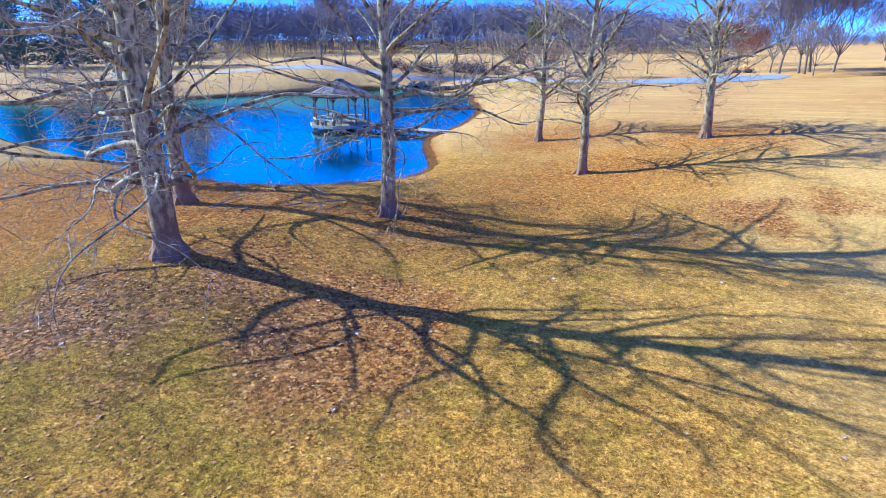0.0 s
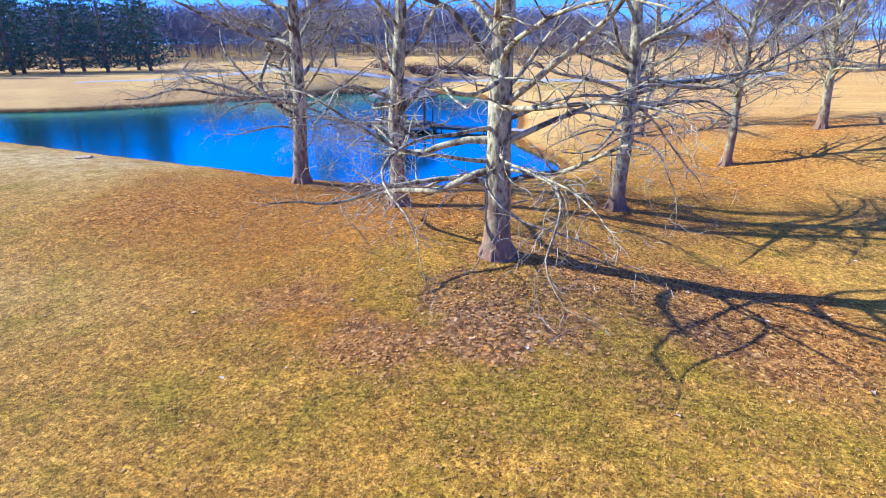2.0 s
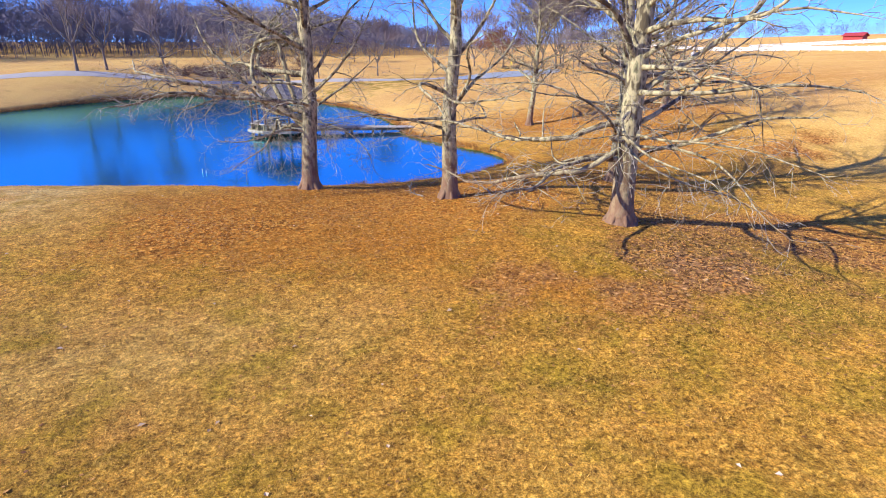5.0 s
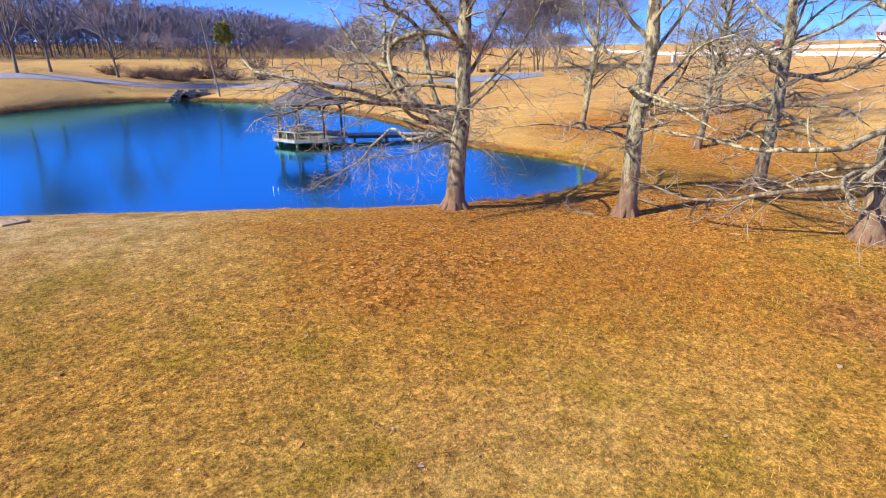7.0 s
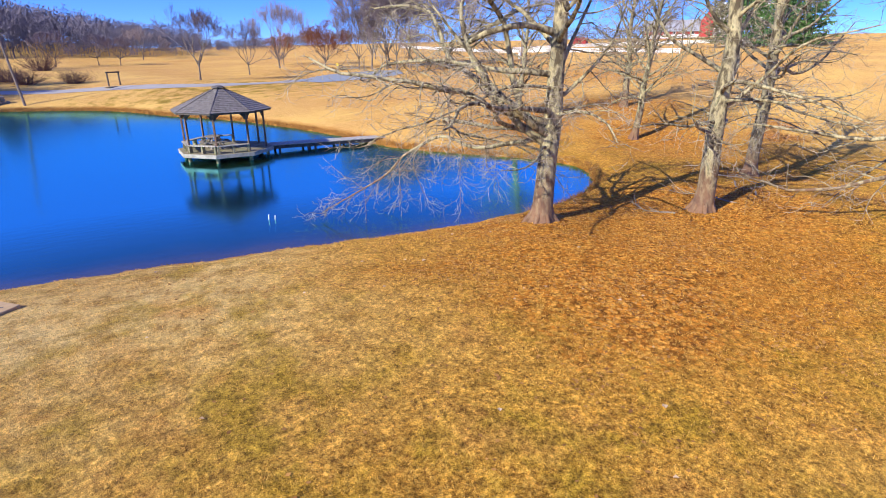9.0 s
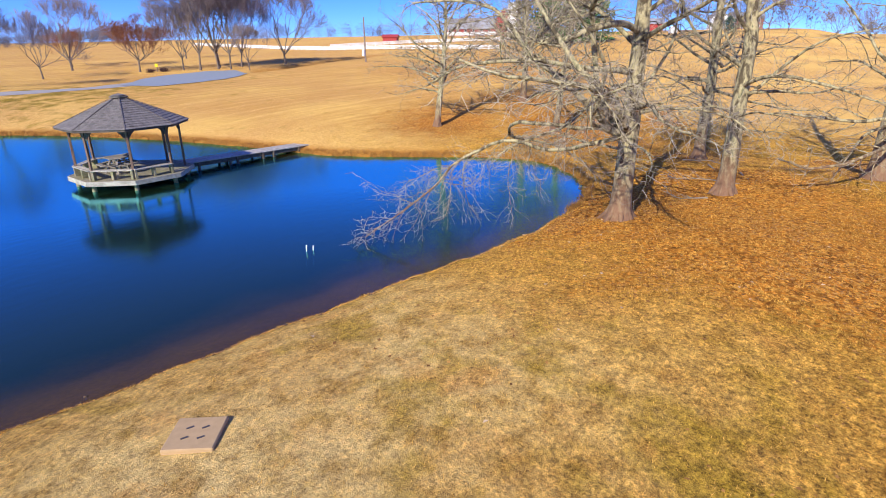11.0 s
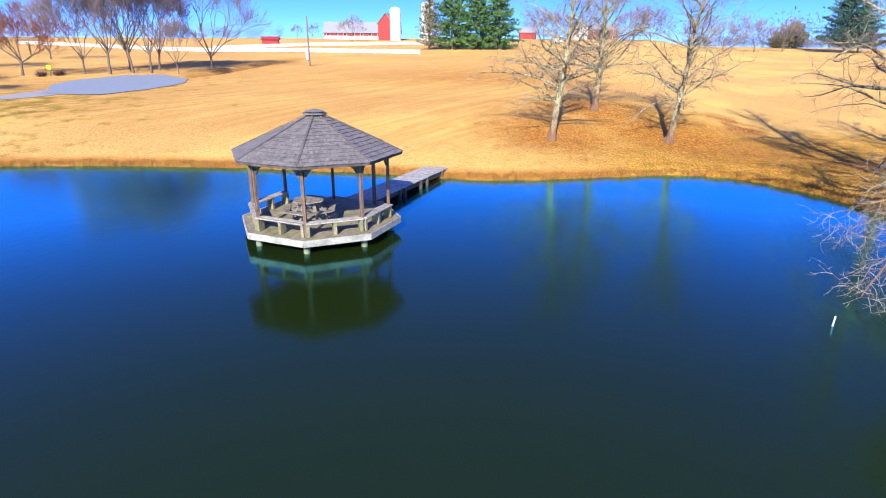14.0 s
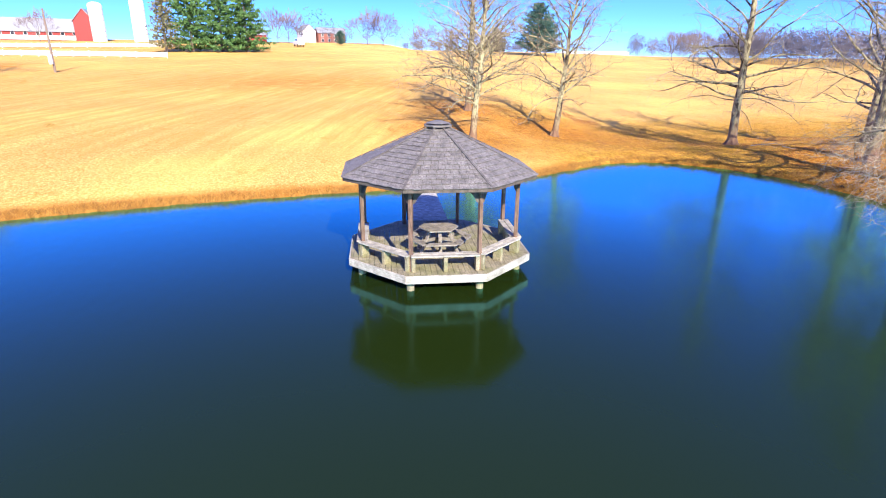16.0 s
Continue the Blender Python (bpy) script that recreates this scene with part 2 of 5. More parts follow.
def make_water():
    n = Nodes("pond_water")
    v = n.place()
    depth = n.add("ShaderNodeAttribute", attribute_name="depth").outputs["Fac"]
    ripple = n.noise(n.coords("Object", (1.0, 2.2, 1.0)), 1.6, 3, 0.5)
    nrm = n.bump(ripple, 0.06, 0.05)
    silt = n.ramp(n.math("ADD", depth, n.math("MULTIPLY", n.noise(v, 0.45, 5), 0.35)), (0.18, (0.27, 0.150, 0.010)), (0.50, (0.125, 0.072, 0.004)), (0.72, (0.035, 0.030, 0.003)), (0.92, (0.0115, 0.0205, 0.0025)))
    body = n.add("ShaderNodeBsdfDiffuse", {"Color": silt, "Roughness": 0.0})
    clear = n.add("ShaderNodeBsdfTransparent", {"Color": (0.55, 0.48, 0.18)})
    murk = n.ramp(n.math("ADD", depth, n.math("MULTIPLY", n.noise(v, 0.5, 4), 0.1)), (0.10, 0.12), (0.70, 0.80), (0.95, 1.0))
    below = n.add("ShaderNodeMixShader", {0: murk, 1: clear.outputs[0], 2: body.outputs[0]})
    gloss = n.add("ShaderNodeBsdfGlossy", {"Color": (0.30, 0.88, 1.0), "Roughness": 0.13, "Normal": nrm})
    fres = n.add("ShaderNodeFresnel", {"IOR": 1.6, "Normal": nrm})
    top = n.add("ShaderNodeMixShader", {0: n.math("MINIMUM", n.math("ADD", n.math("MULTIPLY", n.math("POWER", fres.outputs[0], 2.6), 17.0), 0.010), 0.76), 1: below.outputs[0], 2: gloss.outputs[0]})
    n.tree.links.new(top.outputs[0], n.out.inputs[0])
    return n.material


M_GROUND, M_WATER = make_ground(), make_water()
M_GRASS = twig("grass_blade", (0.27, 0.118, 0.008), (0.82, 0.47, 0.075))
M_RUST_GRASS = twig("rusty_blade", (0.16, 0.055, 0.008), (0.60, 0.30, 0.055))
M_LEAF = twig("fallen_leaf", (0.17, 0.064, 0.010), (0.58, 0.285, 0.058))
M_PALE_LEAF = twig("pale_leaf", (0.34, 0.20, 0.09), (0.74, 0.56, 0.36))
M_RED_LEAF = twig("red_leaf", (0.16, 0.03, 0.01), (0.56, 0.085, 0.02))
M_BARK = bark("sycamore_bark", (0.24, 0.125, 0.065), (0.56, 0.47, 0.25), (0.095, 0.070, 0.033), 2.9)
M_BARK_DARK = bark("brown_bark", (0.19, 0.14, 0.105), (0.27, 0.21, 0.165), (0.15, 0.11, 0.085), 6.0)
M_TWIG = twig("sycamore_twig", (0.12, 0.09, 0.062), (0.52, 0.45, 0.33))
M_TWIG_BROWN = twig("bank_tree_twig", (0.10, 0.072, 0.050), (0.36, 0.29, 0.21))
M_TWIG_DARK = twig("maple_twig", (0.13, 0.10, 0.10), (0.29, 0.23, 0.225))
M_TWIG_RUST = twig("rust_twig", (0.22, 0.08, 0.035), (0.34, 0.15, 0.07))
# grey-purple tones put the distance haze into the twig colour
M_HAZE_WOODS = soft_wood("hazed_far_wood", (0.150, 0.132, 0.160), (0.255, 0.222, 0.245))
M_NEEDLE = twig("pine_needle", (0.055, 0.135, 0.032), (0.15, 0.275, 0.075))
M_NEEDLE_DARK = twig("spruce_needle", (0.030, 0.085, 0.065), (0.085, 0.18, 0.13))
M_NEEDLE_DULL = twig("dull_needle", (0.13, 0.13, 0.055), (0.26, 0.24, 0.11))
M_NEEDLE_YELLOW = twig("cedar_needle", (0.13, 0.14, 0.03), (0.25, 0.26, 0.06))
M_BUSH = twig("bush_twig", (0.07, 0.035, 0.03), (0.17, 0.09, 0.075))
M_DECK = weathered_wood("deck_wood", (0.44, 0.37, 0.24), (0.20, 0.165, 0.10), (1, 9, 9), 0.55)
M_TABLE = weathered_wood("table_wood", (0.36, 0.31, 0.25), (0.19, 0.16, 0.13), (3, 3, 10))
M_TRIM = weathered_wood("bleached_trim", (0.58, 0.52, 0.43), (0.32, 0.28, 0.22), (2, 2, 10))
M_POST = weathered_wood("post_wood", (0.25, 0.155, 0.105), (0.10, 0.048, 0.030), (9, 9, 1))
M_RIDGE = weathered_wood("hip_board", (0.20, 0.17, 0.15), (0.075, 0.06, 0.052), (6, 6, 3))
# dark timber; also puts the shade under deck and roof into the colour
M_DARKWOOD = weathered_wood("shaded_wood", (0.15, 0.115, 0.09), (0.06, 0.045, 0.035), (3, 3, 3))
M_SHINGLE = weathered_wood("cedar_shingle", (0.29, 0.255, 0.225), (0.085, 0.07, 0.062), (6, 6, 3))
M_ASPHALT = plain("asphalt", (0.24, 0.265, 0.285), 0.9, 0.18, 3.0)
M_LANE = plain("worn_lane", (0.33, 0.30, 0.26), 0.9, 0.2, 1.2)
M_CONCRETE = plain("concrete", (0.42, 0.28, 0.135), 0.9, 0.2, 7.0)
M_WHITE = plain("white_paint", (0.80, 0.80, 0.78), 0.5, 0.05)
M_RED = plain("barn_red", (0.34, 0.035, 0.03), 0.7, 0.15)
M_ROOF = plain("grey_roof", (0.30, 0.30, 0.31), 0.7, 0.15)
M_BRICK = plain("far_brick", (0.32, 0.11, 0.07), 0.8, 0.2, 3.0)
M_GLASS_DARK = plain("dark_glass", (0.03, 0.035, 0.04), 0.15, 0.1)
M_IRON = plain("dark_iron", (0.06, 0.05, 0.045), 0.5, 0.2)
M_POLE = plain("pole_wood", (0.22, 0.16, 0.12), 0.85, 0.2)
M_YELLOW = plain("yellow_paint", (0.85, 0.62, 0.02), 0.5, 0.05)
M_STONE = plain("field_stone", (0.20, 0.18, 0.15), 0.9, 0.3, 4.0)
M_WET_STONE = twig("wet_stone", (0.030, 0.018, 0.008), (0.17, 0.10, 0.045))
M_TYRE = plain("tyre_rubber", (0.02, 0.02, 0.02), 0.8, 0.1)


# ---- mesh helpers ----
def mesh_ob(name, verts, faces, material, parent=None, label=""):
    me = bpy.data.meshes.new(name)
    me.from_pydata([tuple(v) for v in verts], [], [tuple(f) for f in faces])
    me.materials.append(material)
    me.update()
    ob = new(name, me)
    if parent is not None:
        ob.parent = parent
    if label:
        ob["label"] = label
    return ob


def fast_mesh(name, verts, faces, material, parent=None, smooth=False):
    """Arrays of vertices and of triangles or quads, for large meshes."""
    me = bpy.data.meshes.new(name)
    verts, faces = np.asarray(verts, np.float32), np.asarray(faces, np.int32)
    n, k = faces.shape
    me.vertices.add(len(verts))
    me.vertices.foreach_set("co", verts.ravel())
    me.loops.add(n * k)
    me.loops.foreach_set("vertex_index", faces.ravel())
    me.polygons.add(n)
    me.polygons.foreach_set("loop_start", np.arange(0, n * k, k, dtype=np.int32))
    me.polygons.foreach_set("loop_total", np.full(n, k, np.int32))
    me.polygons.foreach_set("use_smooth", np.full(n, smooth, bool))
    me.materials.append(material)
    me.update(calc_edges=True)
    ob = new(name, me)
    if parent is not None:
        ob.parent = parent
    return ob


def part(name, bm, material, parent=None, label=""):
    me = bpy.data.meshes.new(name)
    bm.to_mesh(me)
    bm.free()
    me.materials.append(material)
    ob = new(name, me)
    if parent is not None:
        ob.parent = parent
    if label:
        ob["label"] = label
    return ob


def box(bm, size, m=Matrix(), bevel=0.0):
    r = bmesh.ops.create_cube(bm, size=1.0, matrix=m @ Matrix.Diagonal((*size, 1)))
    if bevel:
        edges = {ed for v in r["verts"] for ed in v.link_edges}
        bmesh.ops.bevel(bm, geom=list(edges), offset=bevel, segments=1, affect="EDGES", profile=0.5)
    return bm


def box_bm(size, m=Matrix(), bevel=0.0):
    return box(bmesh.new(), size, m, bevel)


def cyl(bm, r1, r2, h, m=Matrix(), seg=10):
    bmesh.ops.create_cone(bm, cap_ends=True, segments=seg, radius1=r1, radius2=r2, depth=h, matrix=m @ pose(0, 0, h / 2))
    return bm


def prism(bm, poly, z0, z1):
    low = [bm.verts.new((x, y, z0)) for x, y in poly]
    high = [bm.verts.new((x, y, z1)) for x, y in poly]
    bm.faces.new(high)
    bm.faces.new(low[::-1])
    n = len(poly)
    for i in range(n):
        j = (i + 1) % n
        bm.faces.new((low[i], low[j], high[j], high[i]))
    return bm


def clip(poly, nx, ny, c):
    """The part of a convex polygon where nx*x + ny*y <= c."""
    out = []
    for (ax, ay), (bx, by) in zip(poly, poly[1:] + poly[:1]):
        da, db = nx * ax + ny * ay - c, nx * bx + ny * by - c
        if da <= 0:
            out.append((ax, ay))
        if da * db < 0:
            k = da / (da - db)
            out.append((ax + k * (bx - ax), ay + k * (by - ay)))
    return out


def ngon(n, r, turn=0.0):
    return [(r * math.cos(turn + 2 * math.pi * i / n), r * math.sin(turn + 2 * math.pi * i / n)) for i in range(n)]


def thing(name, m, label, category, group="", kind=""):
    ob = new(name)
    ob.empty_display_size = 0.2
    ob.matrix_world = m
    return tagged(ob, label, category, group, kind)


# ---- the lie of the land ----
SHORE = [(-72, 10), (-66, 2), (-54, -5), (-40, -8.5), (-28, -11.2), (-20.5, -13.5), (-13, -15.9), (-10.2, -16.8), (-7.3, -17.6), (-3.8, -18.7), (-1.3, -19.6), (2, -20.3), (5.6, -20.4), (8.3, -19.8), (10.8, -18.4), (12.6, -16.5), (12.9, -13.8), (11.2, -10), (9.4, -6), (8.9, -3.4), (9.2, 3), (8.2, 12.5), (6.2, 20), (3.8, 25), (1.2, 35), (-5.4, 40.5), (-12.2, 44.5), (-18.8, 43.5), (-24.3, 38), (-28.5, 31), (-33, 23), (-39, 15), (-45, 10), (-56, 8)]
HUMPS = [(11, -31, 0.25, 5), (20.9, -14.3, -0.55, 5), (17.5, -7, -0.45, 5), (9, 44, 0.6, 9), (-32, 52, 2.4, 14), (2, -34, -0.2, 8), (6, -24.6, -0.3, 4), (11, -31, 0.12, 5)]


def rounded(points, times=2):
    p = np.array(points, float)
    for _ in range(times):
        q = np.roll(p, -1, 0)
        p = np.stack([0.75 * p + 0.25 * q, 0.25 * p + 0.75 * q], 1).reshape(-1, 2)
    return p


WATERLINE = rounded(SHORE)


def shore_dist(x, y):
    """Signed distance to the waterline, positive on land."""
    x, y = np.asarray(x, float), np.asarray(y, float)
    best, inside = np.full(x.shape, 1e9), np.zeros(x.shape, bool)
    for (ax, ay), (bx, by) in zip(WATERLINE, np.roll(WATERLINE, -1, 0)):
        dx, dy = bx - ax, by - ay
        k = np.clip(((x - ax) * dx + (y - ay) * dy) / (dx * dx + dy * dy), 0, 1)
        best = np.minimum(best, (x - ax - k * dx) ** 2 + (y - ay - k * dy) ** 2)
        crossing = (ay > y) != (by > y)
        inside ^= crossing & (x < dx * (y - ay) / (dy + 1e-12) + ax)
    d = np.sqrt(best)
    return np.where(inside, -d, d)


def wobble(x, y):
    return np.sin(x * 1.9 + 1.3 * np.sin(y * 1.1)) * np.sin(y * 2.3 + 1.7 * np.sin(x * 0.9)) + 0.5 * np.sin(x * 5.1 + y * 3.7) * np.sin(y * 4.3 - x * 2.9)


def terrain(x, y):
    x, y = np.asarray(x, float), np.asarray(y, float)
    d = shore_dist(x, y) + 0.10 * wobble(x, y)
    p = np.maximum(d, 0)
    south = 1 / (1 + np.exp(np.clip((y + 17 + 0.12 * (x - 5)) / 2.5, -40, 40)))
    zs = 1.12 * (1 - np.exp(-p / 2.2)) * (0.25 + 0.75 * np.exp(-(np.maximum(p - 5, 0) / 9) ** 2)) + 0.22 * (1 - np.exp(-p / 0.12)) * np.exp(-p / 2.2)
    zn = 2.25 * (1 - np.exp(-p / 10)) + 0.2 * (1 - np.exp(-p / 0.5))
    z = south * zs + (1 - south) * zn
    z = z + 0.047 * 4 * np.logaddexp(0, (np.minimum(x, 205) - 30) / 4)
    z = z + 0.05 * 10 * np.logaddexp(0, (np.minimum(y - 0.4 * np.minimum(x, 0), 300) - 125) / 10) / (1 + np.exp(np.clip((x - 60) / 12, -30, 30)))
    z = z - 0.75 * np.clip((x - 60) / 40, 0, 1) - 1.7 * np.clip((x - 50) / 40, 0, 1) / (1 + np.exp(np.clip((y + 125) / 18, -30, 30)))
    z = z - 1.05 * np.exp(-((x - 21) ** 2 + (y + 24) ** 2) / 100) * (1 - np.exp(-p / 3))
    for hx, hy, amp, r in HUMPS:
        z = z + amp * np.exp(-((x - hx) ** 2 + (y - hy) ** 2) / (r * r)) * (1 - np.exp(-p / 1.5))
    z = np.maximum(z, 0.06 * np.minimum(p, 1)) + 0.02 * wobble(x * 0.6, y * 0.6) * np.minimum(p, 1)
    ditch = np.abs((y - 34.0) - 0.10 * (x - 42))              # dry ditch past the pole
    z = z - 1.15 * np.exp(-(ditch / 1.3) ** 2) / (1 + np.exp(np.clip(-(x - 42) / 1.5, -30, 30))) / (1 + np.exp(np.clip((x - 68) / 5, -30, 30)))
    w = np.maximum(-d, 0)
    return np.where(d > 0, z, -0.08 - 1.6 * (1 - np.exp(-w / 3.2)))


def ground_z(x, y):
    return float(terrain(np.array([x]), np.array([y]))[0])


# big trees near the pond: name, x, y
BIG = {"A": (11.09, -30.62), "B": (14.76, -23.82), "C": (1.65, -22.65), "D": (6.84, -25.41), "E": (20.9, -14.27), "F": (17.55, -7.05), "G": (26.7, -9.74)}


def graded(lo, hi, step, far, growth=1.13):
    """Grid lines, dense between lo and hi and ever wider outside."""
    mid = list(np.arange(lo, hi + step, step))
    left, right, s = [], [], step
    while len(left) == 0 or left[-1] > -far:
        s *= growth
        left.append((left[-1] if left else lo) - s)
        right.append((right[-1] if right else mid[-1]) + s)
    return np.array(left[::-1] + mid + right)


def leaf_shade_cover(x, y):
    """How thick the fallen leaves lie, 0 to 1; some patches paint crown shadow."""
    k = 0.62 / (1 + np.exp(-np.clip((x + 4.2 + 1.4 * wobble(x * 0.3, y * 0.3)) / 1.1, -30, 30))) * np.exp(-((y + 26.5) / 5.0) ** 2) / (1 + np.exp(np.clip((x - 8.5) / 1.6, -30, 30)))
    for key, (bx, by) in BIG.items():
        k = np.maximum(k, (0.5 if key in "AB" else 0.9 if key in "CD" else 0.5) * np.exp(-((x - bx - (2.4 if key == "A" else 0.8)) ** 2 + (y - by) ** 2) / (16 if key in "ABCD" else 30)))
    k = np.maximum(k, (0.95 + 0.25 * wobble(x * 0.6, y * 0.6)) * np.exp(-(((x - 17.3) / 2.5) ** 2 + ((y + 31.6) / 3.4) ** 2) ** 1.5))
    # this patch paints the shadow of a tree crown as grey leaves
    k = np.maximum(k, (0.42 + 0.30 * wobble(x * 0.5, y * 0.5)) * np.exp(-(((x - 28.6) / 4.5) ** 2 + ((y + 20.4) / 2.4) ** 2)))
    k = np.maximum(k, np.clip(0.50 + 0.55 * wobble(x * 0.7, y * 0.7), 0, 1) * np.exp(-(((x - 9.0) / 5.5) ** 2 + ((y + 34.2) / 2.0) ** 2) ** 1.3))
    # brown leaves between the east bank trees, partly painted twig shadow
    k = np.maximum(k, 0.42 * np.exp(-(((x - 20) / 7) ** 2 + ((y + 18) / 6) ** 2)))
    # leaves south of tree A, partly painted twig shadow
    return np.maximum(k, (0.33 + 0.30 * wobble(x * 0.5, y * 0.5)) * np.exp(-(((x - 13) / 6) ** 2 + ((y + 34) / 4) ** 2)))


def build_ground():
    gx, gy = graded(-32, 58, 0.38, 2600), graded(-44, 52, 0.38, 2600)
    X, Y = np.meshgrid(gx, gy)
    x, y = X.ravel(), Y.ravel()
    z = terrain(x, y)
    nx, ny = len(gx), len(gy)
    i = np.arange(nx * ny).reshape(ny, nx)
    f = np.stack([i[:-1, :-1], i[:-1, 1:], i[1:, 1:], i[1:, :-1]], -1).reshape(-1, 4)
    ob = fast_mesh("ground", np.stack([x, y, z], 1), f, M_GROUND, smooth=True)
    d = shore_dist(x, y)
    litter = leaf_shade_cover(x, y)
    bank = np.exp(-(np.maximum(d, 0) / np.where(y > -11, 1.0, 0.16)) ** 2) * (d > -3) + (d < 0) * 1.0
    green = np.exp(-(((x - 11.5) / 8) ** 2 + ((y + 34.5) / 4.5) ** 2)) + 0.6 * np.exp(-(((y - 33) / 9) ** 2 + ((x - 14) / 25) ** 2))
    pale = 1 / (1 + np.exp(np.clip((x + 5.5 + wobble(x * 0.3, y * 0.3)) / 1.2, -30, 30))) * np.exp(-((y + 21) / 5) ** 2) + 0.3 * np.exp(-(((x + 2) / 6) ** 2 + ((y + 34.6) / 2.2) ** 2))
    field = np.clip((x - 10) / 6, 0, 1) * np.clip((y + 12) / 6, 0, 1)
    lawn = 1 / (1 + np.exp(np.clip((x - 27 - 2 * wobble(x * 0.2, y * 0.2)) / 2.0, -30, 30))) / (1 + np.exp(np.clip((y + 11 + 2 * wobble(x * 0.2, y * 0.2)) / 2.0, -30, 30)))
    # greyed leaves; the tone is also painted where crowns cast shadow
    old = np.clip(0.6 * np.exp(-(((x - 8) / 5) ** 2 + ((y + 34.2) / 2.2) ** 2)) + 0.75 * np.exp(-(((x - 13.5) / 6) ** 2 + ((y + 33) / 4.5) ** 2)) + 0.4 * np.exp(-(((x - 18) / 4) ** 2 + ((y + 26) / 3) ** 2)) + 0.3 * np.exp(-(((x - 27) / 7.5) ** 2 + ((y + 20) / 5) ** 2)), 0, 1)
    # first two terms also paint shade: under the east trees, in the ditch
    rust_and_shade = np.clip(0.3 * np.exp(-(((x - 23) / 9) ** 2 + ((y + 15.5) / 7) ** 2)) + 0.7 * np.exp(-(((y - 34.0) - 0.10 * (x - 42)) / 2.4) ** 2) * (x > 41) * (x < 76) + 0.7 * np.exp(-(((x - 45) / 9) ** 2 + ((y - 2) / 12) ** 2)) + 0.35 * np.exp(-(((x - 19) / 7) ** 2 + ((y + 6) / 5) ** 2)) + 0.85 * np.exp(-(((x - 3.6) / 4.8) ** 2 + ((y + 30.6) / 2.7) ** 2) ** 1.4) + 0.8 * np.exp(-(((x - 7.5) / 2.4) ** 2 + ((y + 34.6) / 1.3) ** 2)) + 0.6 * np.exp(-(((x - 2) / 5.5) ** 2 + ((y + 25) / 3.2) ** 2)), 0, 1)
    soil = 1 / (1 + np.exp(np.clip((x + 4) / 2, -30, 30))) / (1 + np.exp(np.clip((4 - y) / 3, -30, 30)))
    for key, val in (("pale", pale), ("field", field), ("lawn", lawn), ("old", old), ("rust_and_shade", rust_and_shade), ("soil", soil), ("litter", litter), ("bank", np.clip(bank, 0, 1)), ("green", np.clip(green, 0, 1))):
        ob.data.attributes.new(key, "FLOAT", "POINT").data.foreach_set("value", val.astype(np.float32))
    return tagged(ob, "rolling dry winter grassland with leaf litter round a pond", "ground", kind="structure")


build_ground()


def build_water():
    gx, gy = np.arange(-76, 18, 0.8), np.arange(-24, 52, 0.8)
    X, Y = np.meshgrid(gx, gy)
    x, y = X.ravel(), Y.ravel()
    i = np.arange(len(x)).reshape(len(gy), len(gx))
    f = np.stack([i[:-1, :-1], i[:-1, 1:], i[1:, 1:], i[1:, :-1]], -1).reshape(-1, 4)
    d = shore_dist(x, y)
    f = f[(d[f] < 1.5).any(1)]
    ob = fast_mesh("water", np.stack([x, y, np.zeros(len(x))], 1), f, M_WATER)
    depth = np.clip(1 - np.exp(-np.maximum(-d, 0) / np.where((y < 0) & (x > -30), 1.8, 0.5)), 0, 1)
    ob.data.attributes.new("depth", "FLOAT", "POINT").data.foreach_set("value", depth.astype(np.float32))
    return tagged(ob, "still pond water, dark olive with blue sky reflected", "pond", kind="structure")


build_water()


# ---- gazebo on the pond ----
GAZEBO = pose(0, 0, 0, 0, 0, -9.7)
DECK_Z, DECK_R, POST_R, EAVE_R, EAVE_Z, APEX_Z = 0.50, 2.70, 2.30, 2.80, 2.74, 3.98
STEP = math.pi / 4


def corner(k, r):
    a = STEP * (k + 0.5)
    return Vector((r * math.cos(a), r * math.sin(a), 0))


def along(p, q, z=0.0, up=Vector((0, 0, 1))):
    """A pose half way from p to q, its x axis along them."""
    p, q = Vector(p), Vector(q)
    x = (q - p).normalized()
    y = up.cross(x).normalized()
    m = Matrix((x, y, x.cross(y))).transposed().to_4x4()
    return Matrix.Translation((p + q) / 2 + Vector((0, 0, z))) @ m


def beam(bm, p, q, w, h, bevel=0.0):
    return box(bm, ((Vector(q) - Vector(p)).length, w, h), along(p, q), bevel)


